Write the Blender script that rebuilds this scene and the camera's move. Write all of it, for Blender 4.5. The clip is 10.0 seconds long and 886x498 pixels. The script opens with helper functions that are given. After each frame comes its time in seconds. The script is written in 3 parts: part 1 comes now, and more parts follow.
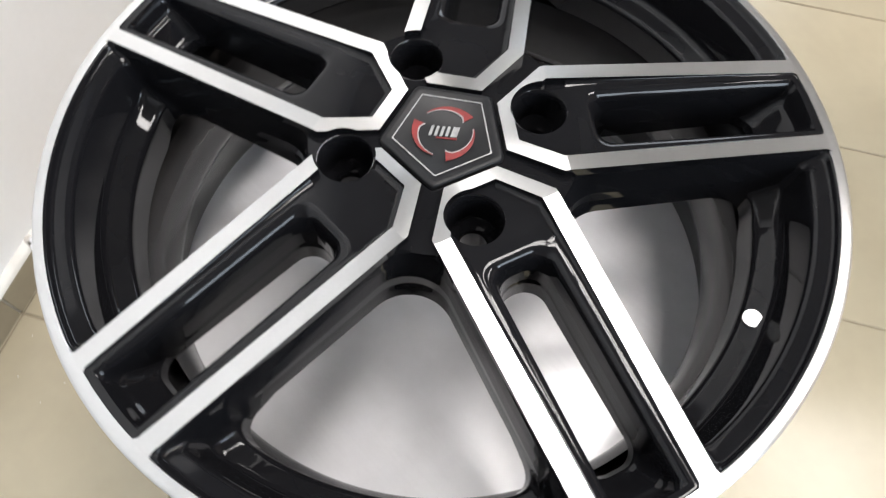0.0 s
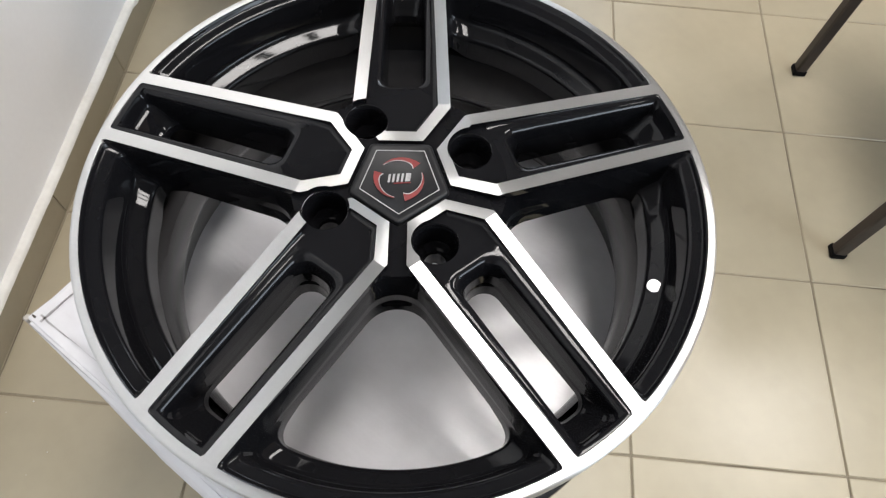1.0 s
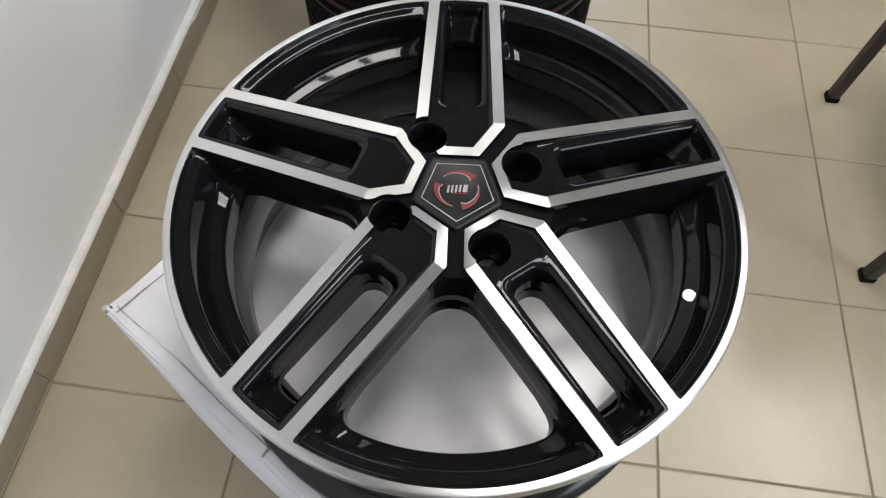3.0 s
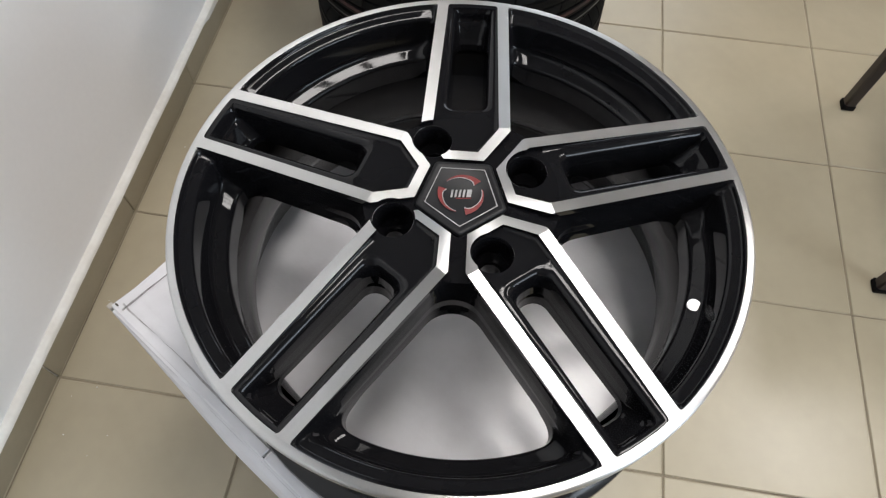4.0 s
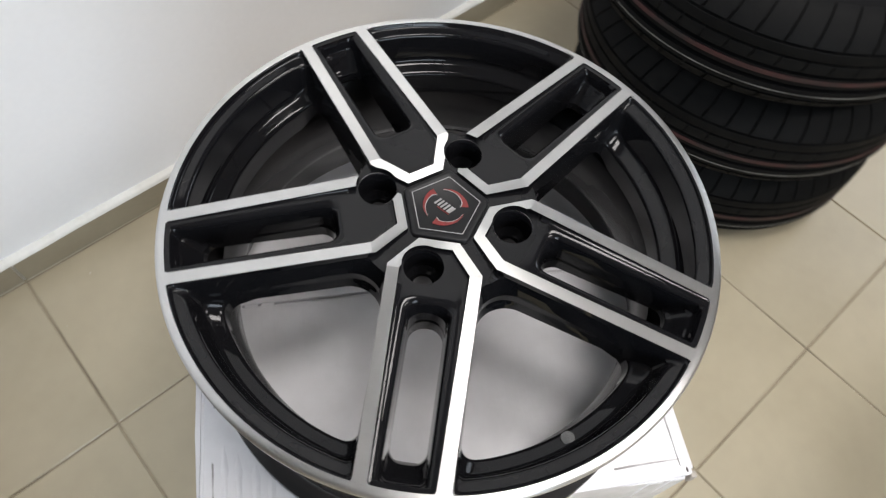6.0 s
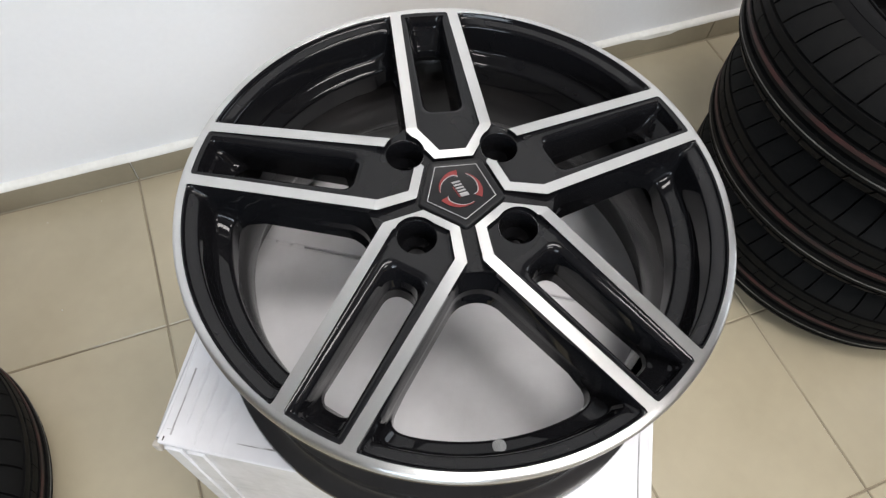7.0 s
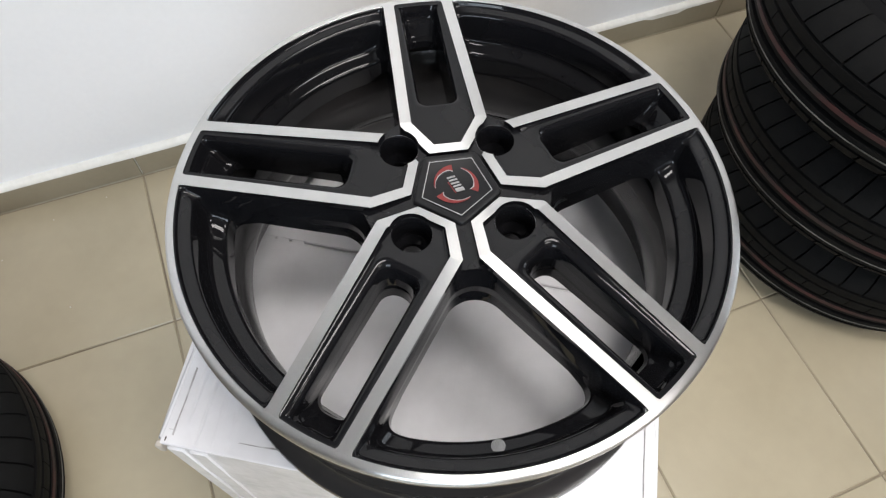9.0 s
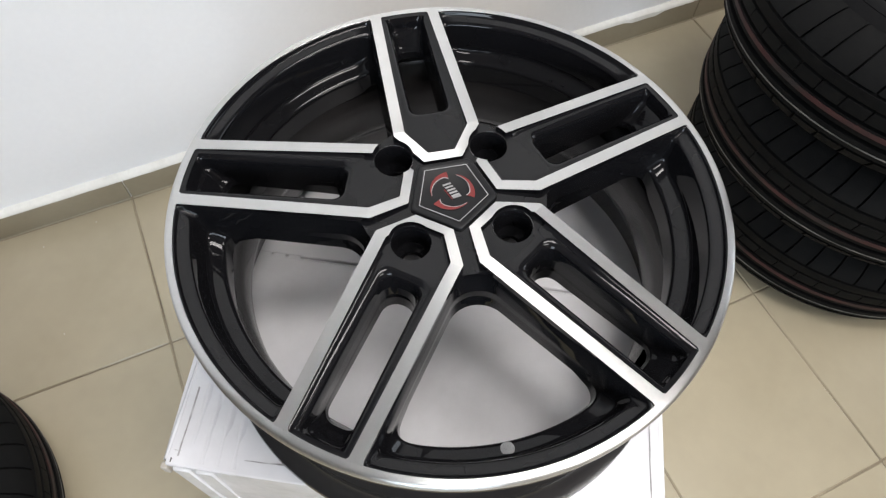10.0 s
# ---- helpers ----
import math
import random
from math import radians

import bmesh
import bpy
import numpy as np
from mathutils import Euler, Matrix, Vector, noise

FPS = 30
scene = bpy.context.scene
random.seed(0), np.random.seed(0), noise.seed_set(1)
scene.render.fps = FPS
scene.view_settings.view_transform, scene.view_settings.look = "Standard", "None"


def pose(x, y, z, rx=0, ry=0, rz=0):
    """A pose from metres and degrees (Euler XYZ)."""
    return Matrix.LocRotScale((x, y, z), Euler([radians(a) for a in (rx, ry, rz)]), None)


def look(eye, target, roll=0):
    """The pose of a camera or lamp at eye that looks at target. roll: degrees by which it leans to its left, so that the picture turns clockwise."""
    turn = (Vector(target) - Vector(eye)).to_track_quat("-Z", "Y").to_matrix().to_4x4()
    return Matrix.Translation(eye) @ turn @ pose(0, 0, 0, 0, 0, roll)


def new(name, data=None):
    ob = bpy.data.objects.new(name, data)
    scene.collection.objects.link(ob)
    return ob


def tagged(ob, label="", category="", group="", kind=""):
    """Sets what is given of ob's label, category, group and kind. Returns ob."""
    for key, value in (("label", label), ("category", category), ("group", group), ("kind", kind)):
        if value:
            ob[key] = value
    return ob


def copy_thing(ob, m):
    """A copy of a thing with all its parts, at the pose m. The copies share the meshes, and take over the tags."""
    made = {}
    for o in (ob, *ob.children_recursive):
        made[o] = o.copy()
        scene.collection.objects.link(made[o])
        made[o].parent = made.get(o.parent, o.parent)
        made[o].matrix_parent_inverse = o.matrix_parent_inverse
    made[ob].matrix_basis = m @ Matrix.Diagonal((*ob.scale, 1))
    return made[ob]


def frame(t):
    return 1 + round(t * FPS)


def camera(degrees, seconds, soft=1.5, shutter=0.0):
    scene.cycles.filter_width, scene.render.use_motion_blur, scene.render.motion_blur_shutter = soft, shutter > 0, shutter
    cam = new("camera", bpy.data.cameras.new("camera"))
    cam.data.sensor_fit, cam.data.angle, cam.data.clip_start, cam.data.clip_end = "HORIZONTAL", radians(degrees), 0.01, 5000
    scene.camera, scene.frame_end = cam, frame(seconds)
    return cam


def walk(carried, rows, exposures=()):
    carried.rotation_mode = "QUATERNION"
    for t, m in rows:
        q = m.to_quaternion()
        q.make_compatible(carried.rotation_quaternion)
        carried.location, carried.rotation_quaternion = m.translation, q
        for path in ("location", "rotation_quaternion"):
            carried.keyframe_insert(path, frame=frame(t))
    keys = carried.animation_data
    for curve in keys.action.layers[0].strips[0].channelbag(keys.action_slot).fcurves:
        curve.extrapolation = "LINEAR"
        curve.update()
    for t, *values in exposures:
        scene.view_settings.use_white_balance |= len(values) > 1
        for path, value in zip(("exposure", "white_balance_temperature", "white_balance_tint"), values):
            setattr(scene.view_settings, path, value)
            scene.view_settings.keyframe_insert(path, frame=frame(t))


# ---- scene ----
cam = camera(66.6, 10.0, soft=1.25, shutter=0.4)
ROWS = [
    (0, -0.0537, 0.2008, 0.8654, 26.93, -0.41, -164.28),
    (0.5, -0.0368, 0.2172, 0.9080, 27.21, 0.30, -173.73),
    (1, -0.0380, 0.2414, 0.9475, 28.15, -1.84, -174.85),
    (1.5, -0.0272, 0.2615, 0.9701, 29.30, -1.00, -173.80),
    (2, -0.0237, 0.2702, 0.9804, 29.55, -0.85, -173.07),
    (2.5, -0.0185, 0.2701, 0.9800, 29.44, -0.99, -172.55),
    (4, -0.0256, 0.2658, 0.9797, 29.50, -0.54, -170.92),
    (4.5, -0.0341, 0.2622, 0.9839, 31.74, -2.25, -163.71),
    (5, -0.0677, 0.2661, 0.9833, 32.44, -4.04, -154.60),
    (5.5, -0.1271, 0.2365, 0.9956, 30.02, -4.20, -143.16),
    (5.7, -0.1534, 0.2234, 0.9973, 30.08, -3.90, -139.26),
    (6.8, -0.2553, 0.1474, 0.9847, 30.89, -3.30, -111.69),
    (7, -0.2610, 0.1397, 0.9859, 31.20, -3.36, -111.18),
    (7.5, -0.2615, 0.1296, 0.9884, 32.06, -2.97, -111.15),
    (8, -0.2512, 0.1226, 0.9883, 32.16, -1.69, -112.80),
    (8.5, -0.2523, 0.1208, 0.9865, 30.86, -1.38, -112.06),
    (9, -0.2539, 0.1239, 0.9840, 29.84, -1.84, -111.60),
    (9.5, -0.2571, 0.1266, 0.9856, 30.01, -2.02, -111.86),
    (10, -0.2549, 0.1325, 0.9852, 30.84, -1.33, -114.37),
]
EXPOSURES = [(0.0, 0.52), (0.5, 0.34), (1.0, 0.12), (1.5, 0.0), (2.0, -0.12), (2.5, -0.20), (5.0, -0.17), (7.0, 0.06), (8.5, 0.03), (10.0, 0.05)]
walk(cam, [(t, pose(x, y, z, rx, ry, rz)) for t, x, y, z, rx, ry, rz in ROWS], EXPOSURES)

# ---- light ----
world = bpy.data.worlds.new("daylight")
scene.world = world
world.use_nodes = True
wn = world.node_tree
sky = wn.nodes.new("ShaderNodeTexSky")
sky.sky_type = "NISHITA"
sky.sun_disc = False
sky.sun_elevation, sky.sun_rotation = radians(38), radians(200)
wn.links.new(sky.outputs["Color"], wn.nodes["Background"].inputs["Color"])
wn.nodes["Background"].inputs["Strength"].default_value = 0.1

# room extents and the window's opening in the west wall
X0, X1, Y0, Y1, ROOM_H = -2.75, 0.5975, -3.1, 2.7, 2.7
WIN_Y0, WIN_Y1, WIN_Z0, WIN_Z1 = 0.52, 2.08, 1.05, 2.35
WIN2_X0, WIN2_X1, WIN2_Z0, WIN2_Z1 = -1.0, 0.1, 1.25, 2.25


def area_lamp(name, eye, target, width, height, watts, colour):
    data = bpy.data.lights.new(name, "AREA")
    data.shape, data.size, data.size_y = "RECTANGLE", width, height
    data.energy, data.color = watts, colour
    lamp = new(name, data)
    lamp.matrix_world = look(eye, target)
    return lamp


area_lamp("window_daylight", (X0 + 0.02, (WIN_Y0 + WIN_Y1) / 2, (WIN_Z0 + WIN_Z1) / 2), (0.5, 0.4, 0.6),
          WIN_Y1 - WIN_Y0, WIN_Z1 - WIN_Z0, 58, (0.78, 0.89, 1.0))
# cool fill through a south window that is added out of view
area_lamp("far_window_daylight", ((WIN2_X0 + WIN2_X1) / 2, Y0 + 0.02, (WIN2_Z0 + WIN2_Z1) / 2), ((WIN2_X0 + WIN2_X1) / 2, 0, 0.8),
          WIN2_X1 - WIN2_X0, WIN2_Z1 - WIN2_Z0, 12, (0.84, 0.92, 1.0))
# four tubes in each of the two long ceiling lights
# the second is an unseen addition, brightening the west floor and east wall
LAMPS = ((-0.38, -0.44, 9.2, (1.0, 0.96, 0.935)), (-1.75, -1.00, 9.0, (1.0, 0.965, 0.94)))
for lx, ly, watts, tint in LAMPS:
    for k in range(4):
        x = lx - 0.195 + 0.13 * k
        area_lamp("tube_light", (x, ly, ROOM_H - 0.075), (x, ly, 0), 0.10, 1.17, watts, tint)


# ---- materials ----
def material(name, colour, other=None, scale=8.0, rough=0.5, rough_var=0.0, metal=0.0, bump=0.0, bump_scale=200.0,
             fine=0.0, fine_scale=120.0, coat=0.0, specular=0.5, anis=0.0):
    """A Principled surface that drifts between two colours, with a fine grain and relief."""
    m = bpy.data.materials.new(name)
    m.use_nodes = True
    nt = m.node_tree
    b = nt.nodes["Principled BSDF"]
    b.inputs["Roughness"].default_value = rough
    b.inputs["Metallic"].default_value = metal
    b.inputs["Coat Weight"].default_value = coat
    b.inputs["Coat Roughness"].default_value = 0.04
    b.inputs["Specular IOR Level"].default_value = specular
    co = nt.nodes.new("ShaderNodeTexCoord")
    large = nt.nodes.new("ShaderNodeTexNoise")
    large.inputs["Scale"].default_value, large.inputs["Detail"].default_value = scale, 5
    nt.links.new(co.outputs["Object"], large.inputs["Vector"])
    mix = nt.nodes.new("ShaderNodeMix")
    mix.data_type = "RGBA"
    mix.inputs["A"].default_value = (*colour, 1)
    mix.inputs["B"].default_value = (*(other or colour), 1)
    ramp = nt.nodes.new("ShaderNodeMapRange")
    ramp.inputs["From Min"].default_value, ramp.inputs["From Max"].default_value = 0.35, 0.65
    nt.links.new(large.outputs["Fac"], ramp.inputs["Value"])
    nt.links.new(ramp.outputs["Result"], mix.inputs["Factor"])
    last = mix.outputs["Result"]
    small = nt.nodes.new("ShaderNodeTexNoise")
    small.inputs["Scale"].default_value, small.inputs["Detail"].default_value = fine_scale, 4
    nt.links.new(co.outputs["Object"], small.inputs["Vector"])
    if fine:
        hsv = nt.nodes.new("ShaderNodeHueSaturation")
        val = nt.nodes.new("ShaderNodeMapRange")
        val.inputs["To Min"].default_value, val.inputs["To Max"].default_value = 1 - fine, 1 + fine
        nt.links.new(small.outputs["Fac"], val.inputs["Value"])
        nt.links.new(val.outputs["Result"], hsv.inputs["Value"])
        nt.links.new(last, hsv.inputs["Color"])
        last = hsv.outputs["Color"]
    nt.links.new(last, b.inputs["Base Color"])
    if rough_var:
        rr = nt.nodes.new("ShaderNodeMapRange")
        rr.inputs["To Min"].default_value, rr.inputs["To Max"].default_value = rough - rough_var, rough + rough_var
        nt.links.new(small.outputs["Fac"], rr.inputs["Value"])
        nt.links.new(rr.outputs["Result"], b.inputs["Roughness"])
    if bump:
        relief = nt.nodes.new("ShaderNodeTexNoise")
        relief.inputs["Scale"].default_value, relief.inputs["Detail"].default_value = bump_scale, 3
        nt.links.new(co.outputs["Object"], relief.inputs["Vector"])
        bm_node = nt.nodes.new("ShaderNodeBump")
        bm_node.inputs["Strength"].default_value, bm_node.inputs["Distance"].default_value = bump, 0.002
        nt.links.new(relief.outputs["Fac"], bm_node.inputs["Height"])
        nt.links.new(bm_node.outputs["Normal"], b.inputs["Normal"])
    if anis:
        # lathe-turned grain: grooves run round the z axis of the object, so the gloss spreads along the radius
        radial = nt.nodes.new("ShaderNodeVectorMath")
        radial.operation = "MULTIPLY"
        radial.inputs[1].default_value = (1, 1, 0)
        nt.links.new(co.outputs["Object"], radial.inputs[0])
        nt.links.new(radial.outputs["Vector"], b.inputs["Tangent"])
        b.inputs["Anisotropic"].default_value = anis
    return m


def vary_by_object(m, amount):
    """Small differences in value from one piece to the next."""
    nt = m.node_tree
    b = nt.nodes["Principled BSDF"]
    src = b.inputs["Base Color"].links[0].from_socket
    info = nt.nodes.new("ShaderNodeObjectInfo")
    rng = nt.nodes.new("ShaderNodeMapRange")
    rng.inputs["To Min"].default_value, rng.inputs["To Max"].default_value = 1 - amount, 1 + amount
    hsv = nt.nodes.new("ShaderNodeHueSaturation")
    nt.links.new(info.outputs["Random"], rng.inputs["Value"])
    nt.links.new(rng.outputs["Result"], hsv.inputs["Value"])
    nt.links.new(src, hsv.inputs["Color"])
    nt.links.new(hsv.outputs["Color"], b.inputs["Base Color"])
    return m


WALL = material("white_wall_paint", (0.88, 0.88, 0.885), (0.85, 0.85, 0.86), 2.0, 0.55, bump=0.12, bump_scale=90, fine=0.02)
# ceiling out of view, its grey lowered to keep reflections in the lacquer dark
CEILING = material("ceiling_paint", (0.26, 0.255, 0.25), (0.235, 0.23, 0.225), 1.5, 0.8, bump=0.1)
# walls out of view: dark brown so the black lacquer reflects less light
FAR_WALL = material("brown_wall_paint", (0.22, 0.18, 0.155), (0.19, 0.155, 0.135), 2.0, 0.6, bump=0.12, bump_scale=90, fine=0.03)
TILE = vary_by_object(material("beige_floor_tile", (0.42, 0.367, 0.262), (0.385, 0.334, 0.235), 6.0, 0.30, 0.02, bump=0.012, bump_scale=25,
                               fine=0.05, fine_scale=40), 0.035)
GROUT = material("grout", (0.35, 0.30, 0.217), (0.20, 0.165, 0.116), 5, 0.9, fine=0.2)
SKIRT = vary_by_object(material("beige_skirting_tile", (0.30, 0.26, 0.185), (0.265, 0.225, 0.158), 9, 0.35, 0.05, fine=0.06), 0.03)
CAULK = material("white_filler", (0.80, 0.79, 0.75), (0.72, 0.70, 0.65), 20, 0.7, fine=0.08)
MACHINED = material("machined_aluminium", (0.58, 0.58, 0.575), (0.54, 0.54, 0.535), 30, 0.33, 0.03, metal=1.0, fine=0.05, fine_scale=600, anis=0.9)
GLOSS = material("gloss_black_lacquer", (0.006, 0.006, 0.007), (0.008, 0.008, 0.009), 12, 0.04, 0.012, bump=0.004, bump_scale=120, specular=0.24)
INNER = material("satin_black_barrel", (0.018, 0.0175, 0.018), (0.026, 0.0245, 0.0245), 9, 0.18, 0.03, fine=0.1, specular=0.32)
CAPBODY = material("satin_black_plastic", (0.008, 0.008, 0.009), (0.011, 0.011, 0.012), 30, 0.42, 0.05, bump=0.05, bump_scale=900, specular=0.22)
CAPLINE = material("silver_print", (0.42, 0.42, 0.42), (0.3, 0.3, 0.3), 300, 0.35, metal=0.6)
RED = material("red_print", (0.20, 0.014, 0.013), (0.13, 0.010, 0.009), 200, 0.4)
CARD = material("white_coated_cardboard", (0.80, 0.793, 0.815), (0.70, 0.688, 0.703), 11, 0.22, 0.07, bump=0.2, bump_scale=45, fine=0.06, fine_scale=60)
def add_ridges(m):
    """Faint flutes of the corrugated board, showing through the coating along one direction."""
    nt = m.node_tree
    b = nt.nodes["Principled BSDF"]
    co = nt.nodes.new("ShaderNodeTexCoord")
    mp = nt.nodes.new("ShaderNodeMapping")
    mp.inputs["Scale"].default_value = (3.0, 95.0, 12.0)
    nz = nt.nodes.new("ShaderNodeTexNoise")
    nz.inputs["Scale"].default_value, nz.inputs["Detail"].default_value = 1.0, 2
    bp = nt.nodes.new("ShaderNodeBump")
    bp.inputs["Strength"].default_value, bp.inputs["Distance"].default_value = 0.14, 0.002
    nt.links.new(co.outputs["Object"], mp.inputs["Vector"])
    nt.links.new(mp.outputs["Vector"], nz.inputs["Vector"])
    nt.links.new(nz.outputs["Fac"], bp.inputs["Height"])
    old = b.inputs["Normal"].links[0].from_socket
    nt.links.new(old, bp.inputs["Normal"])
    nt.links.new(bp.outputs["Normal"], b.inputs["Normal"])


add_ridges(CARD)
SEATMETAL = material("dull_aluminium", (0.20, 0.20, 0.20), (0.15, 0.15, 0.15), 60, 0.22, 0.03, metal=1.0)
CARD_EDGE = material("raw_cardboard_edge", (0.55, 0.51, 0.46), (0.40, 0.36, 0.31), 60, 0.85, fine=0.15)
# near-black colour that stands for the shade in an open gap
GAP = material("dark_cardboard_gap", (0.05, 0.04, 0.035), (0.12, 0.10, 0.085), 90, 0.9, fine=0.2)
CREASE = material("scuffed_crease", (0.22, 0.205, 0.20), (0.52, 0.51, 0.51), 55, 0.8, fine=0.2)
RUBBER = material("tyre_rubber", (0.0042, 0.0042, 0.0046), (0.0065, 0.0065, 0.007), 14, 0.6, 0.08, bump=0.08, bump_scale=500, fine=0.12, specular=0.06)
TREAD = material("tyre_tread_rubber", (0.0048, 0.0048, 0.0052), (0.0072, 0.0072, 0.0072), 18, 0.62, 0.06, bump=0.12, bump_scale=400, fine=0.15, specular=0.07)
STRIPE = material("red_tread_line", (0.045, 0.009, 0.009), (0.010, 0.007, 0.007), 22, 0.65, fine=0.3)
PALE = material("pale_tread_line", (0.16, 0.155, 0.145), (0.05, 0.05, 0.047), 30, 0.6, fine=0.3)
LEG = material("dark_brown_metal", (0.022, 0.014, 0.012), (0.03, 0.02, 0.016), 20, 0.4, 0.05, fine=0.1)
SEAT = material("dark_seat_fabric", (0.03, 0.028, 0.027), (0.045, 0.04, 0.038), 40, 0.9, bump=0.3, bump_scale=500)
FRAME = material("white_window_plastic", (0.78, 0.78, 0.77), None, 10, 0.35)
DIFFUSER = material("lamp_diffuser", (0.8, 0.8, 0.78), None, 10, 0.5)


def glass_material():
    m = bpy.data.materials.new("window_glass")
    m.use_nodes = True
    b = m.node_tree.nodes["Principled BSDF"]
    b.inputs["Transmission Weight"].default_value = 1.0
    b.inputs["Roughness"].default_value = 0.0
    b.inputs["IOR"].default_value = 1.45
    return m


GLASS = glass_material()


# ---- mesh helpers ----
def part(name, bm, mat, parent=None, label="", smooth=True, loc=None):
    """One mesh object from a bmesh, under a thing or a part."""
    me = bpy.data.meshes.new(name)
    bm.to_mesh(me)
    bm.free()
    me.materials.append(mat)
    if smooth:
        me.polygons.foreach_set("use_smooth", [True] * len(me.polygons))
        me.set_sharp_from_angle(angle=radians(38))
    ob = new(name, me)
    if parent:
        ob.parent = parent
    if loc:
        ob.location = loc
    if label:
        tagged(ob, label)
    return ob


def box_bm(x0, x1, y0, y1, z0, z1, bevel=0.0, segments=1):
    bm = bmesh.new()
    bmesh.ops.create_cube(bm, size=1.0, matrix=Matrix.LocRotScale(((x0 + x1) / 2, (y0 + y1) / 2, (z0 + z1) / 2), None, (x1 - x0, y1 - y0, z1 - z0)))
    if bevel:
        bmesh.ops.bevel(bm, geom=list(bm.edges), offset=bevel, segments=segments, profile=0.5, affect="EDGES")
    return bm


def revolve_bm(profile, steps=160, closed=False, bm=None):
    """A surface of revolution about z from (r, z) pairs."""
    bm = bm or bmesh.new()
    rings = []
    for r, z in profile:
        rings.append([bm.verts.new((r * math.cos(2 * math.pi * i / steps), r * math.sin(2 * math.pi * i / steps), z)) for i in range(steps)])
    pairs = list(zip(rings, rings[1:])) + ([(rings[-1], rings[0])] if closed else [])
    for a, b in pairs:
        for i in range(steps):
            j = (i + 1) % steps
            bm.faces.new((a[i], a[j], b[j], b[i]))
    bmesh.ops.recalc_face_normals(bm, faces=list(bm.faces))
    return bm


def loft_bm(rings, close_last=False):
    """Quads between closed rings of equal length."""
    bm = bmesh.new()
    made = [[bm.verts.new(p) for p in ring] for ring in rings]
    n = len(made[0])
    for a, b in zip(made, made[1:]):
        for i in range(n):
            j = (i + 1) % n
            bm.faces.new((a[i], a[j], b[j], b[i]))
    if close_last:
        bm.faces.new(made[-1])
    return bm


def inside(p, loop):
    x, y = p
    hit = False
    j = len(loop) - 1
    for i in range(len(loop)):
        xi, yi = loop[i]
        xj, yj = loop[j]
        if (yi > y) != (yj > y) and x < (xj - xi) * (y - yi) / (yj - yi) + xi:
            hit = not hit
        j = i
    return hit


def plate_bm(outer, holes, height, thick, spacing=0.005):
    """A plate that follows height(x, y), bounded by loops, with walls of the given thickness along its edges."""
    from mathutils.geometry import delaunay_2d_cdt
    pts, edges = [], []
    for loop in [outer] + holes:
        base = len(pts)
        pts += [Vector(p) for p in loop]
        edges += [(base + i, base + (i + 1) % len(loop)) for i in range(len(loop))]
    xs, ys = [p[0] for p in outer], [p[1] for p in outer]
    for i in range(int((max(xs) - min(xs)) / spacing) + 1):
        for j in range(int((max(ys) - min(ys)) / spacing) + 1):
            q = (min(xs) + (i + 0.5) * spacing, min(ys) + (j + 0.5) * spacing)
            if inside(q, outer) and not any(inside(q, h) for h in holes):
                pts.append(Vector(q))
    vs, _, fs, _, _, _ = delaunay_2d_cdt(pts, edges, [], 0, 1e-6)
    bm = bmesh.new()
    made = [bm.verts.new((v.x, v.y, height(v.x, v.y))) for v in vs]
    for f in fs:
        c = (sum(vs[i].x for i in f) / 3, sum(vs[i].y for i in f) / 3)
        if inside(c, outer) and not any(inside(c, h) for h in holes):
            bm.faces.new([made[i] for i in f])
    for v in [v for v in bm.verts if not v.link_faces]:
        bm.verts.remove(v)
    bmesh.ops.recalc_face_normals(bm, faces=list(bm.faces))
    if sum(f.normal.z for f in bm.faces) < 0:
        bmesh.ops.reverse_faces(bm, faces=list(bm.faces))
    if thick:
        rim = [e for e in bm.edges if e.is_boundary]
        out = bmesh.ops.extrude_edge_only(bm, edges=rim)
        for v in out["geom"]:
            if isinstance(v, bmesh.types.BMVert):
                v.co.z -= thick
        bmesh.ops.recalc_face_normals(bm, faces=list(bm.faces))
    return bm


def turned(p, degrees):
    c, s = math.cos(radians(degrees)), math.sin(radians(degrees))
    return (p[0] * c - p[1] * s, p[0] * s + p[1] * c, *p[2:])


# ---- setting ----
floor = tagged(part("floor", box_bm(X0 - 0.2, X1 + 0.2, Y0 - 0.2, Y1 + 0.2, -0.12, -0.0025), GROUT, smooth=False),
               "floor of square glossy beige ceramic tiles with dark joints", "floor", kind="structure")
ceiling = tagged(part("ceiling", box_bm(X0 - 0.2, X1 + 0.2, Y0 - 0.2, Y1 + 0.2, ROOM_H, ROOM_H + 0.15), CEILING, smooth=False),
                 "unseen plain ceiling, greyed to darken the wheel's reflections", "ceiling", kind="structure")
tagged(part("wall_east", box_bm(X1, X1 + 0.15, Y0 - 0.2, Y1 + 0.2, -0.1, ROOM_H), WALL, smooth=False),
       "white painted plaster wall above beige skirting", "wall", kind="structure")
tagged(part("wall_north", box_bm(X0, X1, Y1, Y1 + 0.15, -0.1, ROOM_H), FAR_WALL, smooth=False), "unseen plain wall, browned to darken the wheel's reflections", "wall", kind="structure")


def wall_with_opening(name, boxes):
    whole = bmesh.new()
    for b in boxes:
        piece = box_bm(*b)
        me_piece = bpy.data.meshes.new("piece")
        piece.to_mesh(me_piece)
        piece.free()
        whole.from_mesh(me_piece)
        bpy.data.meshes.remove(me_piece)
    tagged(part(name, whole, FAR_WALL, smooth=False), "unseen plain wall with a window opening, browned to darken reflections", "wall", kind="structure")


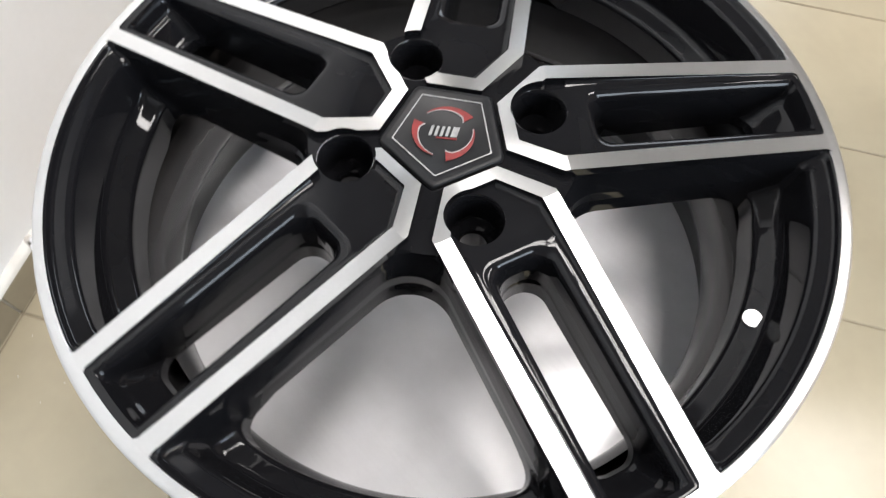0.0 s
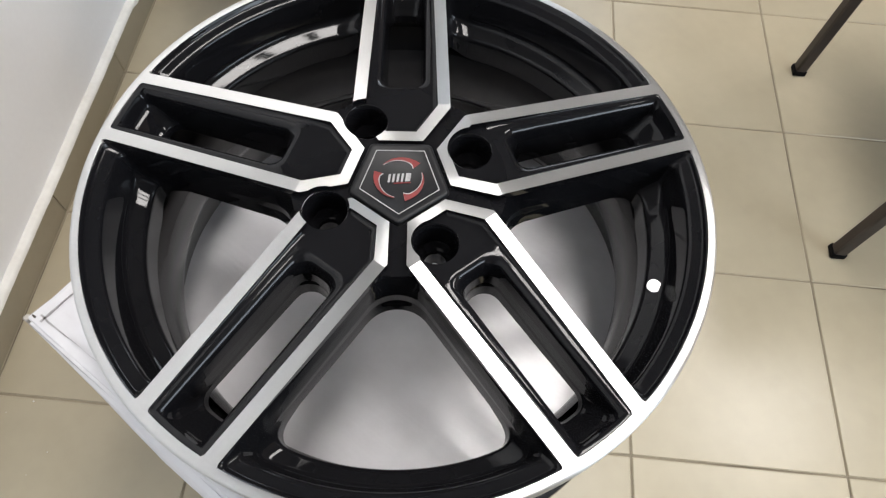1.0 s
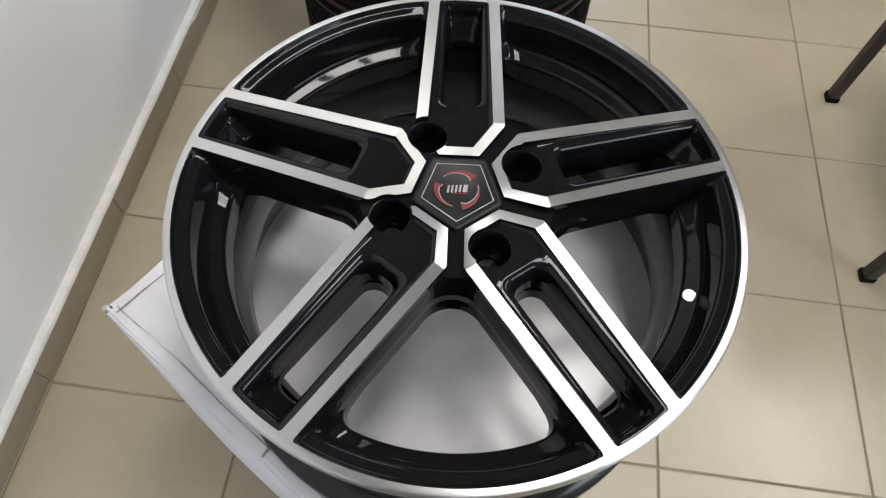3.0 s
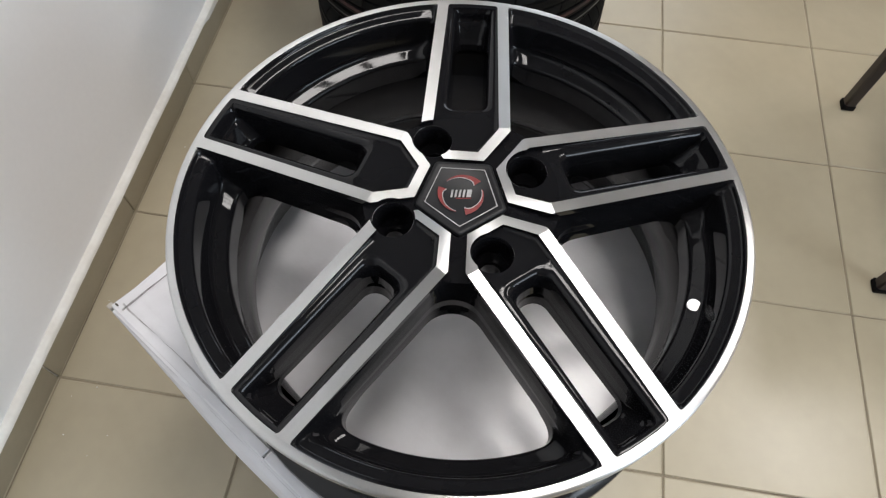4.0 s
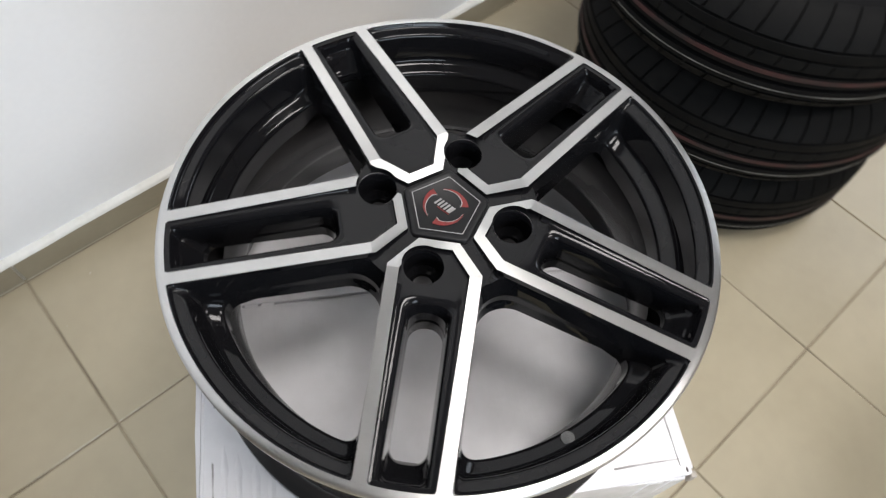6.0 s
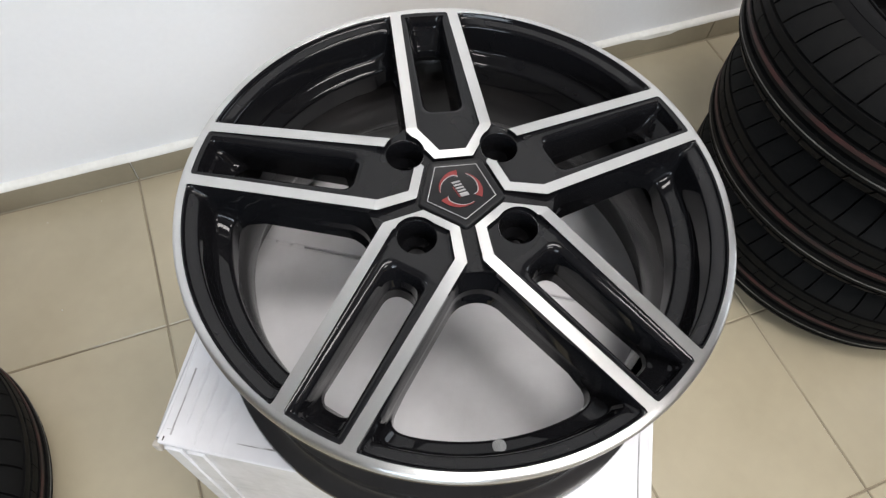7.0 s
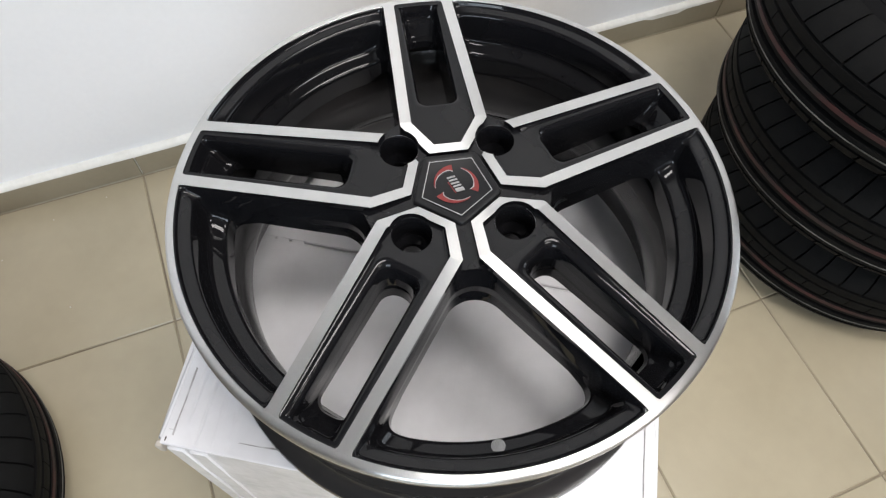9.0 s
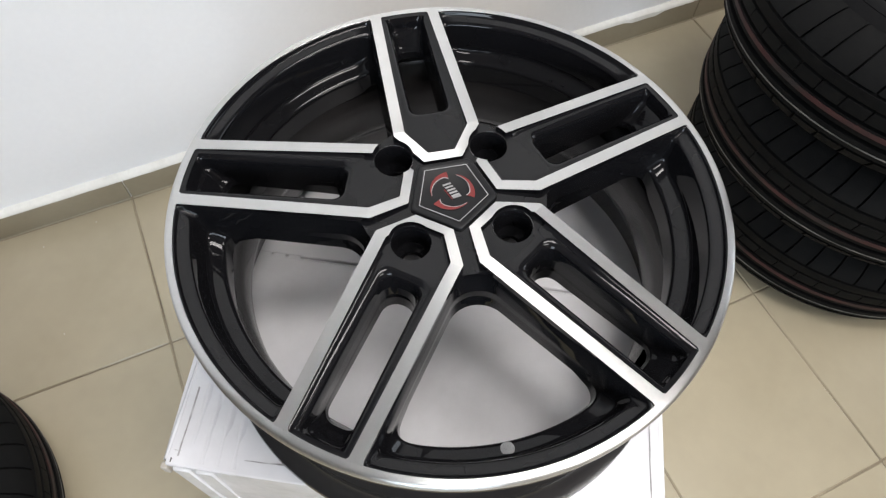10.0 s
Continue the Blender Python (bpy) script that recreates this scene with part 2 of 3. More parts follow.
wall_with_opening("wall_west", [(X0 - 0.18, X0, *a) for a in ((Y0 - 0.2, WIN_Y0, -0.1, ROOM_H), (WIN_Y1, Y1 + 0.2, -0.1, ROOM_H), (WIN_Y0, WIN_Y1, -0.1, WIN_Z0), (WIN_Y0, WIN_Y1, WIN_Z1, ROOM_H))])
wall_with_opening("wall_south", [(x0, x1, Y0 - 0.18, Y0, z0, z1) for x0, x1, z0, z1 in ((X0, WIN2_X0, -0.1, ROOM_H), (WIN2_X1, X1, -0.1, ROOM_H), (WIN2_X0, WIN2_X1, -0.1, WIN2_Z0), (WIN2_X0, WIN2_X1, WIN2_Z1, ROOM_H))])


# frame and pane for the added, unseen fill window
def build_added_window():
    top = tagged(new("window_2"), "unseen white plastic window, added to let in fill light", "window", kind="structure")
    for x0, x1, z0, z1 in ((WIN2_X0, WIN2_X0 + 0.06, WIN2_Z0, WIN2_Z1), (WIN2_X1 - 0.06, WIN2_X1, WIN2_Z0, WIN2_Z1), (WIN2_X0 + 0.06, WIN2_X1 - 0.06, WIN2_Z0, WIN2_Z0 + 0.06), (WIN2_X0 + 0.06, WIN2_X1 - 0.06, WIN2_Z1 - 0.06, WIN2_Z1)):
        part("window_frame", box_bm(x0, x1, Y0 - 0.13, Y0 - 0.07, z0, z1, 0.006), FRAME, top, smooth=False)
    pane = part("pane", box_bm(WIN2_X0 + 0.06, WIN2_X1 - 0.06, Y0 - 0.105, Y0 - 0.099, WIN2_Z0 + 0.06, WIN2_Z1 - 0.06), GLASS, top, smooth=False)
    pane.visible_shadow = False


build_added_window()


def build_window():
    top = tagged(new("window_1"), "white plastic double window letting in daylight", "window", kind="structure")
    mid = (WIN_Y0 + WIN_Y1) / 2
    xf0, xf1 = X0 - 0.13, X0 - 0.07
    for y0, y1, z0, z1 in ((WIN_Y0, WIN_Y0 + 0.06, WIN_Z0, WIN_Z1), (WIN_Y1 - 0.06, WIN_Y1, WIN_Z0, WIN_Z1), (mid - 0.04, mid + 0.04, WIN_Z0 + 0.06, WIN_Z1 - 0.06),
                           (WIN_Y0 + 0.06, WIN_Y1 - 0.06, WIN_Z0, WIN_Z0 + 0.06), (WIN_Y0 + 0.06, WIN_Y1 - 0.06, WIN_Z1 - 0.06, WIN_Z1)):
        part("window_frame", box_bm(xf0, xf1, y0, y1, z0, z1, 0.006), FRAME, top, smooth=False)
    for y0, y1 in ((WIN_Y0 + 0.06, mid - 0.04), (mid + 0.04, WIN_Y1 - 0.06)):
        pane = part("pane", box_bm(X0 - 0.105, X0 - 0.099, y0, y1, WIN_Z0 + 0.06, WIN_Z1 - 0.06), GLASS, top, smooth=False)
        pane.visible_shadow = False


build_window()

# ---- alloy wheel ----
WHEEL_Z, SPOKE_A = 0.5795, -12.62
R_LIP, R_OUT = 0.2000, 0.2062


def body_z(x, y):
    """Height of the black body: rising a little from the hub to the shoulder, then falling to the lip."""
    r = math.hypot(x, y)
    if r < 0.078:
        return 0.0050 + 0.0022 * max(0.0, (r - 0.030) / 0.048)
    return 0.0072 - 0.0084 * (r - 0.078) / 0.122


BOLTS = [(0.0517 * math.cos(radians(a)), 0.0517 * math.sin(radians(a))) for a in (45, 135, 225, 315)]
R_BOLT, R_HUB = 0.0143, 0.0692


def circle(c, r, n=40):
    return [(c[0] + r * math.cos(2 * math.pi * i / n), c[1] + r * math.sin(2 * math.pi * i / n)) for i in range(n)]


def arc(r, a0, a1, n):
    return [(r * math.cos(a0 + (a1 - a0) * i / n), r * math.sin(a0 + (a1 - a0) * i / n)) for i in range(n + 1)]


def window_ring(h, rho, r_rim, corner, z_of, apex_shift=0.0):
    """Outline of the opening between two spokes, about the x axis: a rounded apex by the hub, two spoke flanks, the rim's arc."""
    s36, c36 = math.sin(radians(36)), math.cos(radians(36))
    vx = h / s36
    u0 = h / math.tan(radians(36)) + rho / math.tan(radians(36))
    cx = vx + rho / s36
    half = []
    for i in range(9):                      # apex, from the axis to the flank
        a = math.pi - (math.pi / 2 - radians(36)) * i / 8
        half.append((cx + rho * math.cos(a), rho * math.sin(a)))

    def flank(u):
        return (u * c36 + h * s36, u * s36 - h * c36)

    uc = math.sqrt(r_rim ** 2 - h ** 2)
    ue = uc - corner
    for i in range(1, 13):
        half.append(flank(u0 + (ue - u0) * i / 12))
    a_corner = radians(36) - math.asin(h / r_rim)
    a_end = a_corner - corner / r_rim
    p0, p1, p2 = flank(ue), flank(uc), (r_rim * math.cos(a_end), r_rim * math.sin(a_end))
    for i in range(1, 7):
        t = i / 6
        half.append(tuple((1 - t) ** 2 * p0[k] + 2 * t * (1 - t) * p1[k] + t * t * p2[k] for k in (0, 1)))
    for i in range(1, 11):
        a = a_end * (1 - i / 10)
        half.append((r_rim * math.cos(a), r_rim * math.sin(a)))
    full = half + [(x, -y) for x, y in reversed(half[1:-1])]
    return [(x, y, z_of(x, y, i if i < len(half) else 2 * len(half) - 2 - i)) for i, (x, y) in enumerate(full)]


N_HALF = 37


def rim_weight(i):
    """0 on the flanks and the apex, 1 along the rim's arc."""
    return min(1.0, max(0.0, (i - 18) / 9.0))


def filleted(corners, reach, a, b):
    """Round the inner corners of a section: each corner becomes a short curve that starts and ends so far from it."""
    out = [corners[0]]
    for k in range(1, len(corners) - 1):
        before, here, after = (np.array(c) for c in corners[k - 1:k + 2])
        d0, d1 = math.hypot(here[a] - before[a], here[b] - before[b]), math.hypot(after[a] - here[a], after[b] - here[b])
        p0 = here + (before - here) * min(0.48, reach[k - 1] / d0)
        p2 = here + (after - here) * min(0.48, reach[k - 1] / d1)
        for i in range(7):
            t = i / 6
            out.append(tuple((1 - t) ** 2 * p0 + 2 * t * (1 - t) * here + t * t * p2))
    return out + [corners[-1]]


def window_rings():
    rings = []
    # flank half width, apex radius, rim radius, corner, z on the flanks, z on the rim
    corners = ((0.0306, 0.0196, 0.2000, 0.0050, 0.0, 0.0), (0.0309, 0.0198, 0.1991, 0.0053, -0.0006, -0.0006), (0.0316, 0.0202, 0.1978, 0.0056, -0.0030, -0.0034),
               (0.0326, 0.0207, 0.1895, 0.0062, -0.010, -0.0056), (0.0335, 0.0220, 0.1845, 0.0085, -0.019, -0.0306), (0.0339, 0.0228, 0.1722, 0.0112, -0.025, -0.0360),
               (0.0342, 0.0234, 0.1712, 0.0116, -0.031, -0.0560))
    for h, rho, rr, corner, zs, zr in filleted(corners, (0.0007, 0.0012, 0.0026, 0.0034, 0.0030), 2, 5):
        def z_of(x, y, i, zs=zs, zr=zr):
            w = rim_weight(i)
            top = body_z(x, y) if zs > -0.02 else 0.0
            return (1 - w) * (top + zs) + w * zr
        rings.append(window_ring(h, rho, rr, corner, z_of))
    return rings


def supported(rings):
    """Extra rings near the ends of each wide band, so that rounded edges stay narrow."""
    out = [rings[0]]
    for a, b in zip(rings, rings[1:]):
        gap = max((Vector(p) - Vector(q)).length for p, q in zip(a, b))
        if gap > 0.003:
            for t in (0.06, 0.94):
                out.append([tuple(p[k] + (q[k] - p[k]) * t for k in range(3)) for p, q in zip(a, b)])
        out.append(b)
    return out


def rounded(u0, u1, h, c0, c1, r_end=None):
    """A slot outline along x from u0 to u1, half width h, corner radii c0 (hub end) and c1 (rim end)."""
    pts = []
    for cx, cy, a0, c in ((u1 - c1, -h + c1, -90, c1), (u1 - c1, h - c1, 0, c1), (u0 + c0, h - c0, 90, c0), (u0 + c0, -h + c0, 180, c0)):
        for i in range(7):
            a = radians(a0 + 90 * i / 6)
            pts.append((cx + c * math.cos(a), cy + c * math.sin(a)))
    out = []
    for i, p in enumerate(pts):             # extra points on the long sides
        q = pts[(i + 1) % len(pts)]
        out.append(p)
        if i % 7 == 6:
            for k in range(1, 6):
                out.append((p[0] + (q[0] - p[0]) * k / 6, p[1] + (q[1] - p[1]) * k / 6))
    if r_end:                               # bow the rim end along a circle
        out = [(min(x, math.sqrt(max(r_end ** 2 - y * y, 0))) if x > u1 - c1 * 1.01 else x, y) for x, y in out]
    return out


CHANNEL = (0.0740, 0.1976, 0.0192, 0.0082, 0.0030)


def channel_rings():
    rings = [[(x, y, body_z(x, y)) for x, y in rounded(*CHANNEL, r_end=0.1976)]]
    # a broad rounded shoulder, then a steep wall down to the slot
    for u0, u1, h, c0, c1, dz in ((0.0754, 0.1973, 0.0179, 0.0082, 0.0031, -0.0002), (0.0766, 0.1969, 0.0167, 0.0082, 0.0033, -0.0008), (0.0776, 0.1964, 0.0157, 0.0082, 0.0036, -0.00176),
                                  (0.0784, 0.1958, 0.0149, 0.0083, 0.0040, -0.0030), (0.0789, 0.1951, 0.0145, 0.0086, 0.0042, -0.0045), (0.0791, 0.1945, 0.0143, 0.0090, 0.0044, -0.0060),
                                  (0.0796, 0.1936, 0.0140, 0.0098, 0.0050, -0.0090), (0.0799, 0.1928, 0.0138, 0.0102, 0.0054, -0.0110), (0.0801, 0.1918, 0.0137, 0.0106, 0.0058, -0.0122), (0.0803, 0.1904, 0.0136, 0.0108, 0.0062, -0.0131),
                                  (0.0808, 0.1822, 0.0131, 0.0114, 0.0085, -0.0228), (0.0810, 0.1808, 0.0130, 0.0115, 0.0088, -0.0240), (0.0811, 0.1796, 0.0129, 0.0116, 0.0090, -0.0250), (0.0812, 0.1786, 0.0128, 0.0116, 0.0092, -0.0258),
                                  (0.0816, 0.1768, 0.0125, 0.0114, 0.0092, -0.0300)):
        rings.append([(x, y, body_z(x, y) + dz if dz > -0.028 else dz) for x, y in rounded(u0, u1, h, c0, c1)])
    return rings


def spoke_outline():
    """Top of one spoke beyond the hub, about the x axis: bounded by the flanks of the openings on both sides."""
    ring = [turned(p[:2], -36) for p in window_rings()[0]]
    n = N_HALF
    half = ring[:n]                          # apex, flank and rim arc, on the y < 0 side after turning by -36
    half = [p for p in half if math.hypot(*p) < R_LIP - 1e-5]
    lower = half[:]
    # keep from the apex to the rim corner
    corner = math.asin((0.0306 + 0.0045) / R_LIP)
    end = [p for p in arc(R_LIP, -corner, corner, 14)]
    upper = [(x, -y) for x, y in reversed(lower)]
    if lower[0][1] > 0:
        lower, upper = [(x, -y) for x, y in lower], [(x, -y) for x, y in upper]
    hub = arc(R_HUB - 0.0002, radians(36), -radians(36), 24)
    return lower + end + upper + hub[1:-1]


def strip_loops():
    tip, shoulder = (0.0296, 0.0146), (0.0550, 0.0329)
    out = [(tip[0], -tip[1]), (shoulder[0], -shoulder[1])]
    for i in range(1, 16):
        out.append((0.0550 + (0.1952 - 0.0550) * i / 15, -(0.0329 + (0.0300 - 0.0329) * i / 15)))
    # flare into the lip
    flare = [(0.1970, -0.0305), (0.1982, -0.0314)]
    a = math.asin(0.0336 / 0.2003)
    out += flare + arc(0.2003, -a, a, 16) + [(x, -y) for x, y in reversed(flare)] + [(x, -y) for x, y in reversed(out)]
    inner = [(0.0364, -0.0102), (0.0567, -0.0244)]
    for i in range(1, 14):
        inner.append((0.0567 + (0.1965 - 0.0567) * i / 13, -(0.0244 + (0.0209 - 0.0244) * i / 13)))
    b = math.asin(0.0197 / 0.1994)
    inner += arc(0.1994, -b, b, 10) + [(x, -y) for x, y in reversed(inner)]
    return out, inner


def strip_z(x, y):
    """The strips lie in two planes each, with a crease at the shoulder."""
    if x < 0.0574:
        return 0.0080 + (0.0120 - 0.0080) * (x - 0.0296) / 0.0278
    return 0.0120 * max(0.0, (0.2 - x) / 0.1426)


def build_wheel():
    wheel = tagged(new("alloy_wheel"), "five-spoke black and machined silver alloy wheel on a white box", "wheel")
    wheel.matrix_basis = pose(0, 0, WHEEL_Z, -0.52, -0.32, 0)
    # barrel with flanges, bead seats and drop centre
    prof = [(0.1996, -0.0014), (0.2005, -0.0060), (0.2058, -0.0070), (0.2060, -0.0105), (0.2030, -0.0125), (0.1955, -0.0140), (0.1915, -0.0190), (0.1895, -0.030), (0.1890, -0.046),
            (0.1920, -0.050), (0.1890, -0.054), (0.1740, -0.068), (0.1725, -0.074), (0.1725, -0.100), (0.1740, -0.107), (0.1890, -0.124),
            (0.1920, -0.128), (0.1890, -0.132), (0.1900, -0.152), (0.1930, -0.160), (0.2000, -0.1645), (0.2052, -0.1665), (0.2060, -0.1710),
            (0.2048, -0.1745), (0.2020, -0.1750), (0.1990, -0.1735), (0.1880, -0.163), (0.1845, -0.156), (0.1835, -0.130), (0.1810, -0.121),
            (0.1680, -0.106), (0.1665, -0.098), (0.1665, -0.076), (0.1680, -0.066), (0.1718, -0.0565)]
    part("barrel", revolve_bm(prof, 192), INNER, wheel, "black lacquered rim barrel")
    lip = [(R_LIP - 0.0002, -0.0022), (R_LIP, -0.0003), (R_LIP + 0.0003, 0.0), (0.2040, 0.0), (0.2052, -0.0005), (0.2059, -0.0016), (0.2062, -0.0030), (0.2062, -0.0058), (0.2055, -0.0068), (0.2008, -0.0066)]
    part("lip", revolve_bm(lip, 240), MACHINED, wheel, "machined silver rim lip")
    # openings between the spokes: shared wall mesh, turned in steps
    bm = loft_bm(supported(window_rings()))
    bmesh.ops.recalc_face_normals(bm, faces=list(bm.faces))
    wall = part("opening_wall", bm, GLOSS, wheel)
    chan_bm = loft_bm(supported(channel_rings()))
    bmesh.ops.recalc_face_normals(chan_bm, faces=list(chan_bm.faces))
    spoke = part("spoke", plate_bm(spoke_outline(), [rounded(*CHANNEL, r_end=0.1976)], body_z, 0.0), GLOSS, wheel, "gloss black spoke")
    channel = part("channel", chan_bm, GLOSS, spoke)
    wall.rotation_euler = (0, 0, radians(SPOKE_A + 36))
    spoke.rotation_euler = (0, 0, radians(SPOKE_A))
    for k in range(1, 5):
        for src, off in ((wall, 36), (spoke, 0)):
            ob = new(src.name.split(".")[0], src.data)
            ob.parent = wheel
            ob.rotation_euler = (0, 0, radians(SPOKE_A + off - 72 * k))
            if src is spoke:
                tagged(ob, "gloss black spoke")
                ch = new("channel", channel.data)
                ch.parent = ob
    # machined strips round each spoke, cut by the bolt recesses
    out, inner = strip_loops()
    for k in range(5):
        cut = [[turned(p, 72 * k) for p in circle(b, R_BOLT + 0.0012)] for b in BOLTS]
        near = [c for c in cut if min(math.hypot(p[0] - 0.045, p[1]) for p in c) < 0.03]
        bm = plate_cut_bm(out, [inner], near, strip_z, 0.0056, [((0.0574, -0.0334), (0.0574, -0.0233)), ((0.0574, 0.0334), (0.0574, 0.0233))])
        bmesh.ops.rotate(bm, verts=bm.verts, matrix=Matrix.Rotation(radians(SPOKE_A - 72 * k), 3, "Z"))
        strip = part("face_strip", bm, MACHINED, wheel, "machined silver outline of a spoke", smooth=False)
        strip.data.materials.append(GLOSS)
        for poly in strip.data.polygons:      # only the face is machined, the edges are lacquered
            if abs(poly.normal.z) < 0.5:
                poly.material_index = 1
        fil = fillet_bm(inner, near)
        bmesh.ops.rotate(fil, verts=fil.verts, matrix=Matrix.Rotation(radians(SPOKE_A - 72 * k), 3, "Z"))
        part("fillet", fil, GLOSS, strip, "gloss black fillet along the strip")
    # hub with four bolt recesses
    hub = part("hub", plate_bm(circle((0, 0), R_HUB, 120), [circle(b, R_BOLT) for b in BOLTS], body_z, 0.0), GLOSS, wheel, "gloss black hub with four bolt recesses")
    hub.rotation_euler = (0, 0, radians(SPOKE_A))
    for b in BOLTS:
        rings = []
        for r, dz in ((R_BOLT, 0.0), (R_BOLT - 0.0006, -0.0008), (R_BOLT - 0.0010, -0.004), (R_BOLT - 0.0014, -0.0185), (R_BOLT - 0.0018, -0.0200), (R_BOLT - 0.0026, -0.0212), (0.0085, -0.0250), (0.0078, -0.0262), (0.0073, -0.0285), (0.0073, -0.042)):
            rings.append([(x, y, body_z(*b) + dz) for x, y in circle(b, r)])
        bm = loft_bm(rings)
        bmesh.ops.recalc_face_normals(bm, faces=list(bm.faces))
        part("bolt_recess", bm, GLOSS, hub)
    build_cap(wheel)
    # spot-faced valve seat on the ledge of the rim
    bm = revolve_bm([(0.0001, 0.0004), (0.0047, 0.0004), (0.0049, -0.0006), (0.0050, -0.003)], 32)
    seat = part("valve_seat", bm, SEATMETAL, wheel, "bare aluminium valve hole seat")
    a = radians(SPOKE_A + 180.0)
    seat.matrix_local = Matrix.Translation((0.1780 * math.cos(a), 0.1780 * math.sin(a), -0.0328)) @ Matrix.Rotation(a, 4, "Z") @ Matrix.Rotation(radians(3), 4, "X") @ Matrix.Rotation(radians(-9), 4, "Y")
    return wheel


def fillet_bm(loop, cuts, reach=0.0036):
    """A hollow fillet between the inner edge of a strip and the black face inside it, left open at the bolt recesses."""
    loop = [p for i, p in enumerate(loop) if math.dist(p, loop[i - 1]) > 1e-6]
    area = sum(loop[i - 1][0] * loop[i][1] - loop[i][0] * loop[i - 1][1] for i in range(len(loop)))
    bm = bmesh.new()
    rows = []
    for i, p in enumerate(loop):
        q, r = Vector(loop[i - 1]), Vector(loop[(i + 1) % len(loop)])
        e0, e1 = (Vector(p) - q).normalized(), (r - Vector(p)).normalized()
        n = Vector((-e0.y - e1.y, e0.x + e1.x)).normalized() * (1 if area > 0 else -1)
        n /= max(0.6, n.dot(Vector((-e0.y, e0.x))) * (1 if area > 0 else -1))
        row = []
        for k in range(7):
            t = k / 6
            c = Vector(p) + n * (reach * t * t - 0.0001)
            foot = body_z(c.x, c.y)
            top = max(strip_z(*p) - 0.0007, foot + 0.0004)
            row.append(bm.verts.new((c.x, c.y, foot + (top - foot) * (1 - t) ** 2 + 0.00012)))
        rows.append(row)
    for i in range(len(rows)):
        a, b = rows[i - 1], rows[i]
        if any(inside((v.co.x, v.co.y), c) for v in (a[0], b[0], a[6], b[6]) for c in cuts):
            continue
        for k in range(6):
            bm.faces.new((a[k], b[k], b[k + 1], a[k + 1]))
    for v in [v for v in bm.verts if not v.link_faces]:
        bm.verts.remove(v)
    bmesh.ops.recalc_face_normals(bm, faces=list(bm.faces))
    if sum(f.normal.z for f in bm.faces) < 0:
        bmesh.ops.reverse_faces(bm, faces=list(bm.faces))
    return bm


def plate_cut_bm(outer, holes, cuts, height, thick, creases=()):
    """A plate with holes, from which parts that lie in the cut loops are taken away, also across its edge."""
    from mathutils.geometry import delaunay_2d_cdt
    pts, edges = [], []
    for loop in [outer] + holes + cuts:
        base = len(pts)
        pts += [Vector(p) for p in loop]
        edges += [(base + i, base + (i + 1) % len(loop)) for i in range(len(loop))]
    for a, b in creases:
        edges.append((len(pts), len(pts) + 1))
        pts += [Vector(a), Vector(b)]
    vs, _, fs, _, _, _ = delaunay_2d_cdt(pts, edges, [], 0, 1e-6)
    bm = bmesh.new()
    made = [bm.verts.new((v.x, v.y, height(v.x, v.y))) for v in vs]
    for f in fs:
        c = (sum(vs[i].x for i in f) / 3, sum(vs[i].y for i in f) / 3)
        if inside(c, outer) and not any(inside(c, h) for h in holes + cuts):
            bm.faces.new([made[i] for i in f])
    for v in [v for v in bm.verts if not v.link_faces]:
        bm.verts.remove(v)
    bmesh.ops.recalc_face_normals(bm, faces=list(bm.faces))
    if sum(f.normal.z for f in bm.faces) < 0:
        bmesh.ops.reverse_faces(bm, faces=list(bm.faces))
    rim = [e for e in bm.edges if e.is_boundary]
    grown = bmesh.ops.extrude_edge_only(bm, edges=rim)
    for v in grown["geom"]:
        if isinstance(v, bmesh.types.BMVert):
            v.co.z -= thick
    bmesh.ops.recalc_face_normals(bm, faces=list(bm.faces))
    return bm


def pentagon(r, corner, n=5, phase=36.0):
    pts = []
    for k in range(5):
        a = radians(phase + 72 * k)
        for i in range(n):
            off = (i - (n - 1) / 2) / (n - 1) * corner
            pts.append(((r - abs(off) * 0.35) * math.cos(a) - off * math.sin(a), (r - abs(off) * 0.35) * math.sin(a) + off * math.cos(a)))
    return pts


def flat_shape(loop, z, thick):
    bm = bmesh.new()
    face = bm.faces.new([bm.verts.new((x, y, z)) for x, y in loop])
    if face.normal.z < 0:
        face.normal_flip()
    face.normal_update()
    got = bmesh.ops.extrude_face_region(bm, geom=[face])
    for v in got["geom"]:
        if isinstance(v, bmesh.types.BMVert):
            v.co.z -= thick
    bmesh.ops.recalc_face_normals(bm, faces=list(bm.faces))
    return bm


